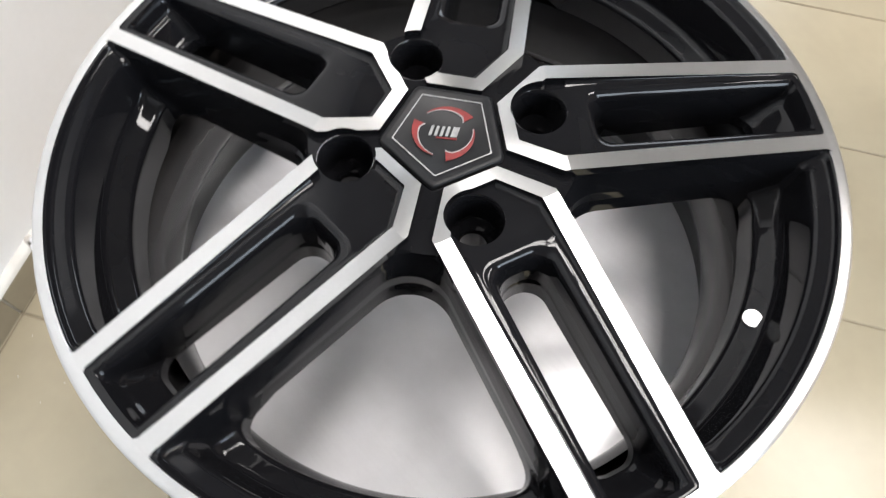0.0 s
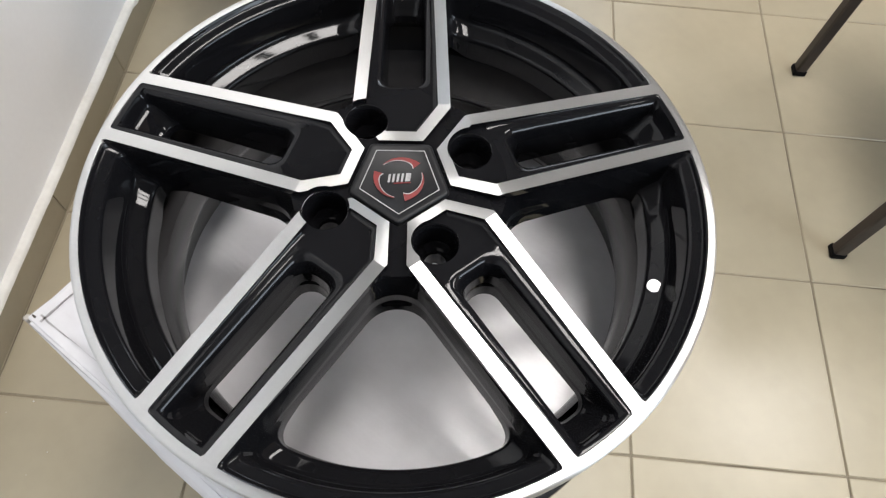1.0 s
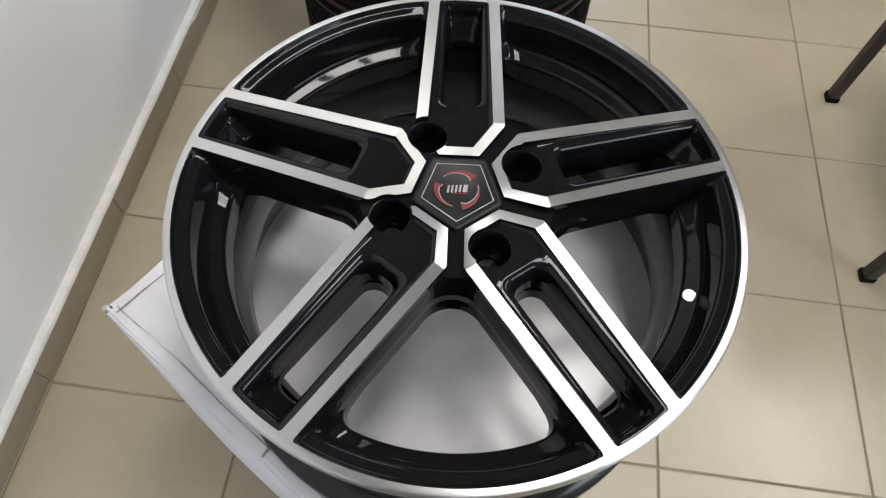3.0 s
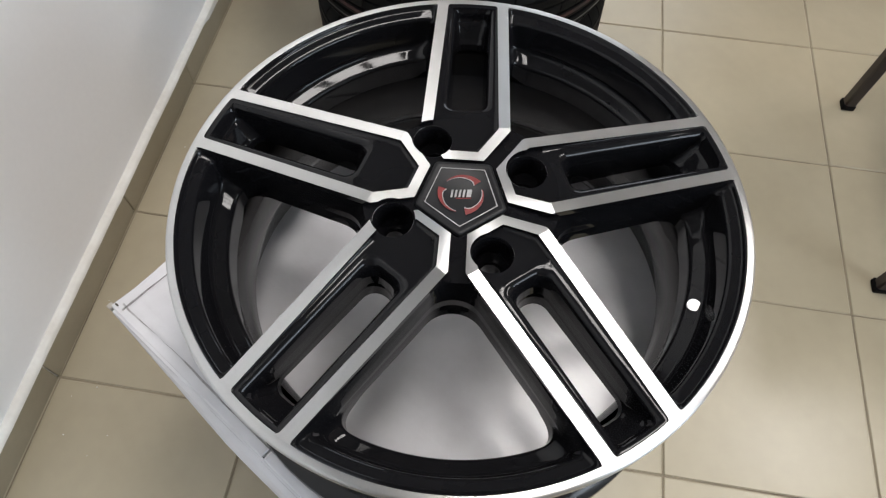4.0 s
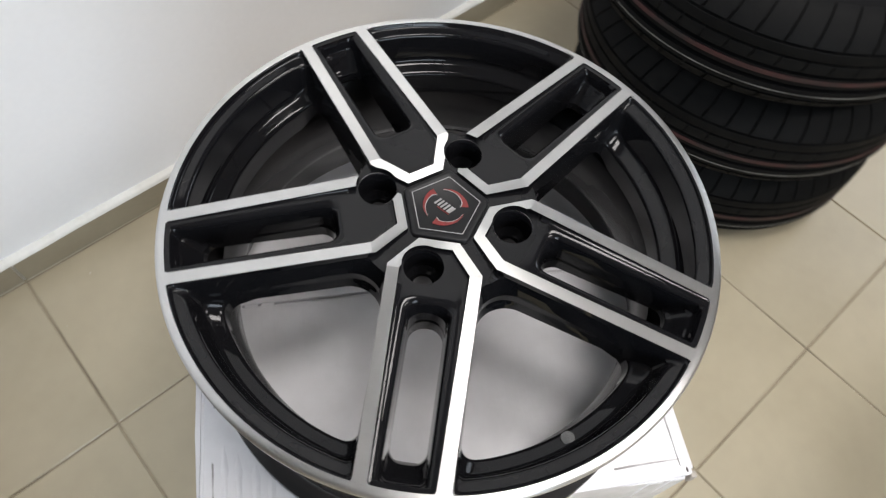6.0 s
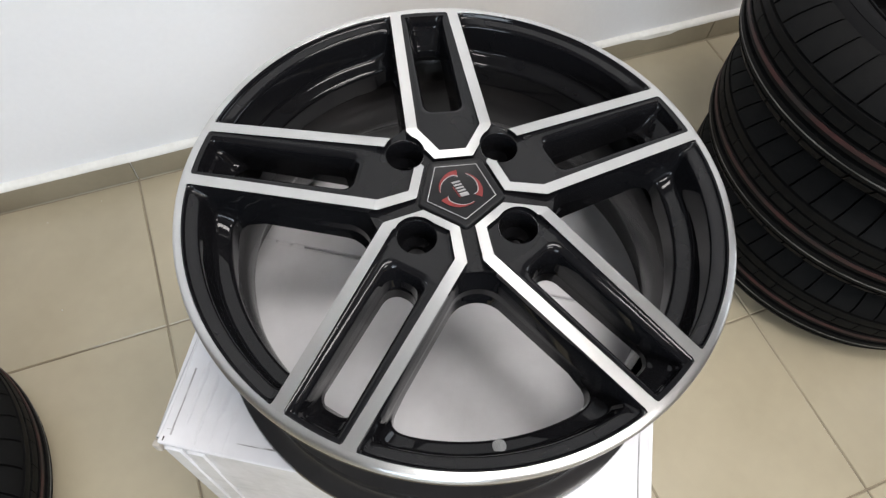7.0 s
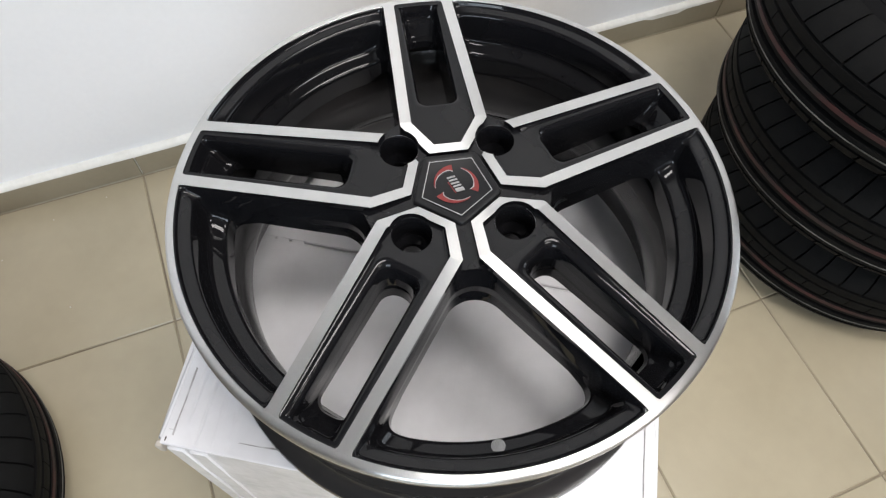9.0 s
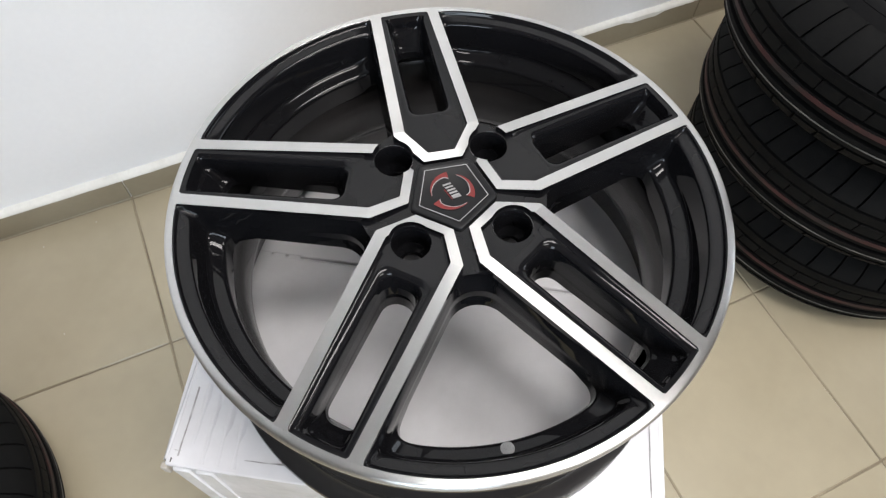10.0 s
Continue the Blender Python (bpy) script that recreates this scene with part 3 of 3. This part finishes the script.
def build_cap(wheel):
    base = 0.0042
    rings = []
    for r, c, z in ((0.0332, 0.004, base - 0.004), (0.0332, 0.004, base + 0.0022), (0.0326, 0.004, base + 0.0032), (0.0318, 0.004, base + 0.0036), (0.0290, 0.003, base + 0.0036), (0.0284, 0.003, base + 0.0032)):
        rings.append([(x, y, z) for x, y in pentagon(r, c)])
    bm = loft_bm(rings, True)
    bmesh.ops.recalc_face_normals(bm, faces=list(bm.faces))
    cap = part("center_cap", bm, CAPBODY, wheel, "black pentagonal centre cap with a red and silver emblem")
    cap.rotation_euler = (0, 0, radians(SPOKE_A))
    z = base + 0.0037
    a, b = pentagon(0.0268, 0.001, 3), pentagon(0.0260, 0.001, 3)
    bm = bmesh.new()
    va, vb = [bm.verts.new((x, y, z)) for x, y in a], [bm.verts.new((x, y, z)) for x, y in b]
    for i in range(len(a)):
        j = (i + 1) % len(a)
        bm.faces.new((va[i], va[j], vb[j], vb[i]))
    bmesh.ops.recalc_face_normals(bm, faces=list(bm.faces))
    part("border_line", bm, CAPLINE, cap, "thin silver border line")
    for k in range(3):
        # blades that swell from a thin tail to a hooked head, each with a pale inner edge
        outer_side, inner_side, edge_side = [], [], []
        for i in range(25):
            t = i / 24
            ang = radians(240.3 + 95.0 * t + 120 * k)
            ro = 0.0174 - 0.0022 * t ** 0.8
            ri = ro - 0.0004 - 0.0036 * (1 - t) ** 1.1 - 0.0016 * max(0.0, 1 - t / 0.14)
            ra = ri - 0.0008 * (1 - 0.6 * t)
            for side, r in ((outer_side, ro), (inner_side, ri), (edge_side, ra)):
                side.append((r * math.cos(ang), r * math.sin(ang)))
        part("emblem_blade", flat_shape(outer_side + inner_side[::-1], z + 0.0001, 0.0004), RED, cap, "red hooked blade")
        part("emblem_edge", flat_shape(inner_side + edge_side[::-1], z + 0.0001, 0.0004), CAPLINE, cap, "silver blade edge")
    turn = -170.0 - SPOKE_A
    for x0, x1, y0, y1, lean, mat in ((-0.0080, -0.0066, -0.0026, 0.0034, 0.0012, CAPLINE), (-0.0052, -0.0038, -0.0026, 0.0034, 0.0012, CAPLINE), (-0.0024, -0.0010, -0.0026, 0.0034, 0.0012, CAPLINE),
                                      (0.0004, 0.0018, -0.0026, 0.0034, 0.0012, CAPLINE), (0.0032, 0.0064, -0.0026, 0.0034, 0.0012, CAPLINE), (-0.0040, 0.0066, -0.0040, -0.0034, 0.0001, RED)):
        loop = [turned(p, turn) for p in ((x0, y0), (x1, y0), (x1 + lean, y1), (x0 + lean, y1))]
        part("emblem_bar", flat_shape(loop, z + 0.0002, 0.0005), mat, cap, "red bar" if mat is RED else "silver bar")


build_wheel()


# ---- white box under the wheel ----
BOX_C, BOX_TURN, BOX_W, BOX_L, BOX_H = (0.0278, -0.0112), -32.0, 0.422, 0.414, 0.4030


def build_box():
    box = tagged(new("cardboard_box"), "worn white coated cardboard box with creased edges carrying the wheel", "box")
    box.matrix_world = pose(BOX_C[0], BOX_C[1], 0, 0, 0, BOX_TURN)
    w, l, h = BOX_W / 2, BOX_L / 2, BOX_H
    bm = box_bm(-w, w, -l, l, 0.001, h - 0.004)
    bmesh.ops.subdivide_edges(bm, edges=list(bm.edges), cuts=22, use_grid_fill=True)
    for v in bm.verts:
        x, y, z = v.co
        n = noise.noise(Vector((x * 9, y * 9, z * 7)))
        n2 = noise.noise(Vector((x * 28 + 4, y * 28, z * 18)))
        on_x, on_y = abs(abs(x) - w) < 1e-4, abs(abs(y) - l) < 1e-4
        if on_x and not on_y:
            v.co.x += math.copysign(0.004 * n + 0.0015 * n2, x)
        if on_y and not on_x:
            v.co.y += math.copysign(0.004 * n + 0.0015 * n2, y)
    part("body", bm, CARD, box)
    for side in (-1, 1):
        x0, x1 = (-w - 0.001, -0.0012) if side < 0 else (0.0012, w + 0.001)
        bm = box_bm(x0, x1, -l - 0.001, l + 0.001, h - 0.004, h, 0.0012)
        bmesh.ops.subdivide_edges(bm, edges=[e for e in bm.edges if e.calc_length() > 0.05], cuts=16, use_grid_fill=True)
        for v in bm.verts:
            d = math.hypot(v.co.x, v.co.y)
            if d > 0.215:
                v.co.z += (0.0045 * noise.noise(Vector((v.co.x * 14, v.co.y * 14, 1.0))) + 0.002 * noise.noise(Vector((v.co.x * 45, v.co.y * 45, 3.0)))) * min(1.0, (d - 0.215) / 0.03)
        part("top_flap", bm, CARD, box)
    # long wrinkles of the coated top along one edge, flat where the wheel rests
    for inset, tall, wide in ((0.017, 0.0024, 0.0050), (0.029, 0.0030, 0.0056), (0.043, 0.0026, 0.0060), (0.058, 0.0022, 0.0060)):
        bm = bmesh.new()
        prev = None
        for i in range(121):
            x = -w + 0.003 + (2 * w - 0.006) * i / 120
            y = l - inset + 0.0035 * noise.noise(Vector((x * 9, inset * 50, 0.7)))
            free = min(1.0, max(0.0, (math.hypot(x, y) - 0.216) / 0.022)) * min(1.0, max(0.0, (-0.02 - x) / 0.06))
            top = h + tall * free * (0.75 + 0.5 * noise.noise(Vector((x * 14, inset * 90, 3.1))))
            here = [bm.verts.new((x, y + dy * wide, h - 0.0004 + (top - h) * up)) for dy, up in ((-1.0, 0.0), (-0.5, 0.45), (-0.12, 1.0), (0.12, 1.0), (0.5, 0.45), (1.0, 0.0))]
            if prev:
                for k in range(5):
                    bm.faces.new((prev[k], here[k], here[k + 1], prev[k + 1]))
            prev = here
        bmesh.ops.recalc_face_normals(bm, faces=list(bm.faces))
        part("wrinkle", bm, CARD, box, "long wrinkle in the coated top")
    # the same side bulges out in long level folds, more so away from one corner
    bm = bmesh.new()
    prev = None
    for i in range(61):
        x = w - 0.004 - (2 * w - 0.008) * i / 60
        swell = min(1.0, 0.12 + 1.1 * i / 30) * (1.0 if i < 46 else 1.0 - 0.7 * (i - 46) / 14)
        here = []
        for drop, out in ((0.0020, 0.0), (0.0045, 0.0050), (0.0085, 0.0034), (0.014, 0.0078), (0.019, 0.0056), (0.027, 0.0102), (0.034, 0.0078), (0.100, 0.0052), (0.170, 0.0)):
            shake = 0.0016 * noise.noise(Vector((x * 16, drop * 60, 6.0)))
            here.append(bm.verts.new((x, l + 0.0034 + out * swell + shake * 0.5 * swell, h - drop)))
        if prev:
            for a in range(8):
                bm.faces.new((prev[a], here[a], here[a + 1], prev[a + 1]))
        prev = here
    bmesh.ops.recalc_face_normals(bm, faces=list(bm.faces))
    part("bulging_side", bm, CARD, box, "side bulging out in long folds", smooth=False)
    # folded outer edges: a low raised fold and a scuffed crease along the rims of the top
    for turn in (0, 90, 180, 270):
        fold = part("folded_edge", box_bm(-w + 0.004, w - 0.004, l - 0.0005, l + 0.0035, h - 0.03, h - 0.0015, 0.0014, 2), CARD, box)
        fold.rotation_euler = (0, 0, radians(turn))
        bm = bmesh.new()
        prev = None
        for i in range(41):
            x = w * 0.965 * (i / 20 - 1)
            y = l - 0.0085 + 0.0022 * noise.noise(Vector((x * 11, turn, 0.3))) + 0.0008 * noise.noise(Vector((x * 60, turn, 2.0)))
            half = max(0.0, 0.0006 + 0.0009 * noise.noise(Vector((x * 17 + 3, turn, 5.0))))
            here = [bm.verts.new((x, y - half, h + 0.0006)), bm.verts.new((x, y + half, h + 0.0006)), bm.verts.new((x, y, h - 0.002))]
            if prev:
                for a, b in ((0, 1), (1, 2), (2, 0)):
                    bm.faces.new((prev[a], here[a], here[b], prev[b]))
            prev = here
        bmesh.ops.recalc_face_normals(bm, faces=list(bm.faces))
        line = part("crease", bm, CREASE, box, "scuffed fold line", smooth=False)
        line.rotation_euler = (0, 0, radians(turn))
    # corrugated plies that show at the corners
    for sx, sy in ((1, 1), (-1, 1), (1, -1), (-1, -1)):
        for k in range(2):
            part("corner_ply", box_bm(sx * (w + 0.0008) - 0.0022, sx * (w + 0.0008) + 0.0022, sy * (l - 0.012 - 0.02 * k) - 0.008, sy * (l - 0.012 - 0.02 * k) + 0.008, 0.004, h - 0.006, 0.0015), CARD, box)
        part("torn_corner", box_bm(sx * (w + 0.001) - 0.003, sx * (w + 0.001) + 0.003, sy * (l + 0.001) - 0.003, sy * (l + 0.001) + 0.003, h - 0.016, h - 0.0004, 0.001), CARD_EDGE, box)
        # solid dark piece in place of a shaded gap
        part("corner_gap", box_bm(sx * (w - 0.0035) - 0.0022, sx * (w - 0.0035) + 0.0022, sy * (l - 0.0035) - 0.0009, sy * (l - 0.0035) + 0.0009, h - 0.003, h + 0.0008, 0.0006), GAP, box, "solid dark piece for the shade of a gap at the worn corner")
    return box


build_box()


# ---- tyres ----
TYRE_R, TYRE_W = 0.275, 0.170


def block_mesh(name, count, gap, profile, twist):
    """One tread block of a ring of so many: a curved block with slanted ends."""
    bm = bmesh.new()
    step = 2 * math.pi / count
    cols = []
    for i in range(4):
        a = (i / 3) * step * (1 - gap)
        cols.append([bm.verts.new((r * math.cos(a + twist * t), r * math.sin(a + twist * t), z)) for t, (r, z) in zip(np.linspace(0, 1, len(profile)), profile)])
    for p, q in zip(cols, cols[1:]):
        for j in range(len(profile) - 1):
            bm.faces.new((p[j], q[j], q[j + 1], p[j + 1]))
    bm.faces.new(cols[0])
    bm.faces.new(cols[-1][::-1])
    bmesh.ops.recalc_face_normals(bm, faces=list(bm.faces))
    me = bpy.data.meshes.new(name)
    bm.to_mesh(me)
    bm.free()
    me.materials.append(TREAD)
    me.polygons.foreach_set("use_smooth", [True] * len(me.polygons))
    me.set_sharp_from_angle(angle=radians(35))
    return me


def sized(pairs):
    """The section is drawn for a tyre of 0.245 by 0.160 m and brought to its true size here."""
    return [(r * TYRE_R / 0.245, z * TYRE_W / 0.160) for r, z in pairs]


def build_tyre(m):
    """A tyre lying flat: origin on its lower side, axis upright."""
    tyre = tagged(new("tyre"), "new black car tyre with red lined tread in a stack", "tyre", "stacked tyres")
    R, W = 0.245, 0.160
    half = [(0.1583, 0.0310), (0.1556, 0.0262), (0.1570, 0.0184), (0.1636, 0.0116), (0.1779, 0.0039), (0.1906, 0.0005), (0.2033, 0.0019), (0.2100, 0.0086), (0.2195, 0.0175), (R - 0.0150, 0.0290), (R - 0.0095, 0.0430), (R - 0.0085, W / 2)]
    inner = [(0.1583, 0.0310), (0.1744, 0.0233), (0.1951, 0.0155), (0.2178, 0.0252), (0.2296, 0.0436), (0.2315, W / 2)]
    prof = half + [(r, W - z) for r, z in reversed(half[:-1])]
    prof += [(r, W - z) for r, z in inner[1:]] + [(r, z) for r, z in reversed(inner[1:-1])]
    part("carcass", revolve_bm(sized(prof), 120, closed=True), RUBBER, tyre, "smooth black sidewall")
    for s in (1, -1):                        # raised rings on the sidewalls
        for r, d in ((0.1661, 0.0080), (0.1969, 0.0012)):
            zz = W - d if s > 0 else d
            part("sidewall_ring", revolve_bm(sized([(r - 0.0018, zz - s * 0.003), (r - 0.001, zz + s * 0.0008), (r + 0.001, zz + s * 0.0008), (r + 0.0018, zz - s * 0.003)]), 120), RUBBER, tyre)
    low = [(0.2060, 0.0070), (0.2130, 0.0080), (0.2232, 0.0148), (0.2325, 0.0238), (R - 0.0052, 0.0328), (R - 0.0014, 0.0412), (R - 0.010, 0.0416)]
    rows = [("shoulder_block", 50, 0.09, low, 0.05), ("shoulder_block", 50, 0.08, [(r, W - z) for r, z in reversed(low)], 0.05)]
    for z0, z1 in ((0.0835, 0.0995),):
        rows.append(("tread_block", 54, 0.045, [(R - 0.009, z0), (R, z0 + 0.0007), (R + 0.0003, (z0 + z1) / 2), (R, z1 - 0.0007), (R - 0.009, z1)], 0.02))
    for name, count, gap, profile, twist in rows:
        me = block_mesh(name, count, gap, sized(profile), twist)
        for k in range(count):
            ob = new(name, me)
            ob.parent = tyre
            ob.rotation_euler = (0, 0, 2 * math.pi * k / count)
    for z0, z1 in ((0.0441, 0.0587), (0.0635, 0.0800), (W - 0.0587, W - 0.0441)):
        part("rib", revolve_bm(sized([(R - 0.009, z0), (R - 0.0008, z0 + 0.0007), (R, (z0 + z1) / 2), (R - 0.0004, z1 - 0.0007), (R - 0.009, z1)]), 120), TREAD, tyre)
    for z, wdt, mat, rr in ((0.0735, 0.0058, STRIPE, R + 0.0005), (0.0514, 0.0015, PALE, R + 0.0005)):
        part("tread_line", revolve_bm(sized([(rr - 0.002, z - wdt / 2), (rr, z - wdt / 2), (rr, z + wdt / 2), (rr - 0.002, z + wdt / 2)]), 120), mat, tyre, "thin coloured line on the tread")
    tyre.matrix_basis = m
    return tyre


first = build_tyre(pose(0.1035, -0.8138, 0.0, 0, 0, 20))
for x, y, z, a in ((0.1027, -0.7852, TYRE_W, 71), (0.1134, -0.7612, 2 * TYRE_W, 133)):
    copy_thing(first, pose(x, y, z, 0, 0, a))
single = copy_thing(first, pose(0.108, 0.767, 0, 0, 0, 200))
tagged(single, "new black rubber car tyre lying alone on the tiles", "tyre", "loose tyres")
second = copy_thing(first, pose(-0.02, -1.55, 0, 0, 0, 50))
tagged(second, "new black car tyre lying behind the stack", "tyre", "loose tyres")


# ---- chair ----
def build_chair(m):
    chair = tagged(new("chair"), "dark brown metal-legged chair standing on the tiles", "chair", "chairs")
    for x, y, dx in ((0.0, 0.0, -0.02), (0.0, 0.39, -0.02), (-0.40, 0.0, 0.02), (-0.40, 0.39, 0.02)):
        bm = box_bm(-0.0105, 0.0105, -0.0105, 0.0105, 0.0, 0.45, 0.003)
        for v in bm.verts:
            v.co.x += x + dx * v.co.z / 0.45
            v.co.y += y
        leg = part("leg", bm, LEG, chair)
        part("foot_cap", box_bm(x - 0.0120, x + 0.0120, y - 0.0120, y + 0.0120, 0.0, 0.012, 0.002), RUBBER, leg)
    part("seat", box_bm(-0.43, 0.0, -0.03, 0.42, 0.45, 0.49, 0.015, 3), SEAT, chair)
    part("backrest", box_bm(-0.44, -0.40, -0.03, 0.42, 0.60, 0.88, 0.015, 3), SEAT, chair)
    for y in (0.0, 0.39):
        part("back_post", box_bm(-0.4025, -0.3775, y - 0.0125, y + 0.0125, 0.44, 0.62, 0.003), LEG, chair)
    chair.matrix_basis = m
    return chair


chair = build_chair(pose(-0.6575, -0.7175, 0))
copy_thing(chair, pose(-0.590, -1.455, 0))

# ---- ceiling lamps ----
def build_lamp(x, y):
    lamp = tagged(new("ceiling_lamp"), "long white ceiling light with four tubes, out of view", "lamp", "ceiling lights")
    lamp.location = (x, y, ROOM_H)
    part("housing", box_bm(-0.30, 0.30, -0.61, 0.61, -0.03, -0.0005, 0.004), DIFFUSER, lamp)
    for x0, x1, y0, y1 in ((-0.30, -0.29, -0.61, 0.61), (0.29, 0.30, -0.61, 0.61), (-0.29, 0.29, -0.61, -0.60), (-0.29, 0.29, 0.60, 0.61)):
        part("frame_side", box_bm(x0, x1, y0, y1, -0.08, -0.03), DIFFUSER, lamp, smooth=False)
    for k in range(4):
        tube = revolve_bm([(0.001, -0.585), (0.0125, -0.584), (0.0125, 0.584), (0.001, 0.585)], 16)
        ob = part("tube", tube, DIFFUSER, lamp)
        ob.matrix_local = Matrix.Translation((-0.195 + 0.13 * k, 0, -0.050)) @ Matrix.Rotation(radians(90), 4, "X")


# the second housing goes with the added, unseen light
for lx, ly, watts, tint in LAMPS:
    build_lamp(lx, ly)

# ---- plaster crumbs on the tiles by the wall ----
crumbs = bmesh.new()
crumb_rng = random.Random(11)
for k in range(16):
    x, y, r = 0.565 - abs(crumb_rng.gauss(0, 0.06)), crumb_rng.uniform(-0.45, 0.65), crumb_rng.uniform(0.0007, 0.0018)
    bmesh.ops.create_icosphere(crumbs, subdivisions=1, radius=r, matrix=Matrix.LocRotScale((x, y, r * 0.4), Euler((k, 2 * k, 0)), (1.0, 0.7, 0.5)))
tagged(part("plaster_crumbs", crumbs, CAULK), "small white plaster crumbs on the tiles by the skirting", "debris", kind="stuff")

# ---- floor tiles and skirting, piece by piece ----
GRID, GX, GY = 0.2984, -0.6087, -0.8668
tile_bm = box_bm(-GRID / 2 + 0.0015, GRID / 2 - 0.0015, -GRID / 2 + 0.0015, GRID / 2 - 0.0015, -0.008, 0.0, 0.0012)
tile_mesh = bpy.data.meshes.new("tile")
tile_bm.to_mesh(tile_mesh)
tile_bm.free()
tile_mesh.materials.append(TILE)
rng = random.Random(5)
for i in range(-8, 5):
    for j in range(-8, 13):
        x, y = GX + (i + 0.5) * GRID, GY + (j + 0.5) * GRID
        if x - GRID / 2 > X1 - 0.01 or x < X0 or y < Y0 or y > Y1:
            continue
        tile = new("tile", tile_mesh)
        tile.parent = floor
        tile.location = (x, y, rng.uniform(-0.0004, 0.0))

skirting = tagged(part("baseboard", box_bm(0.5890, X1 + 0.002, Y0, Y1, 0.0, 0.0490), CAULK, smooth=False), "low skirting of beige ceramic tile strips with a white filled top", "skirting", kind="structure")
strip_bm = box_bm(0.5855, 0.5930, -GRID / 2 + 0.001, GRID / 2 - 0.001, 0.0012, 0.0503, 0.001)
strip_mesh = bpy.data.meshes.new("skirting_tile")
strip_bm.to_mesh(strip_mesh)
strip_bm.free()
strip_mesh.materials.append(SKIRT)
for j in range(-8, 13):
    y = GY + (j + 0.5) * GRID
    if Y0 + 0.1 < y < Y1 - 0.1:
        s = new("skirting_tile", strip_mesh)
        s.parent = skirting
        s.location = (rng.uniform(-0.0006, 0.0006), y, 0)
bead_bm = bmesh.new()
last = None
for i in range(291):
    y = Y0 + 0.02 + (Y1 - Y0 - 0.04) * i / 290
    wave = noise.noise(Vector((0.4, y * 7.0, 0.0))) * 0.0016 + noise.noise(Vector((2.4, y * 40.0, 0.0))) * 0.0009
    drop = 0.006 if noise.noise(Vector((7.7, y * 9.0, 1.0))) > 0.42 else 0.0
    front, top = 0.5858 - 0.0008 + wave * 0.4, 0.0565 + wave
    ring = [bead_bm.verts.new(p) for p in ((front, y, 0.0498 + wave * 0.5 - drop), (front + 0.0008, y, top - 0.003), (front + 0.004, y, top), (X1 + 0.001, y, top + 0.0025), (X1 + 0.001, y, 0.047))]
    if last:
        for k in range(5):
            bead_bm.faces.new((last[k], ring[k], ring[(k + 1) % 5], last[(k + 1) % 5]))
    last = ring
bmesh.ops.recalc_face_normals(bead_bm, faces=list(bead_bm.faces))
part("filler_bead", bead_bm, CAULK, skirting, "uneven white filler along the top")
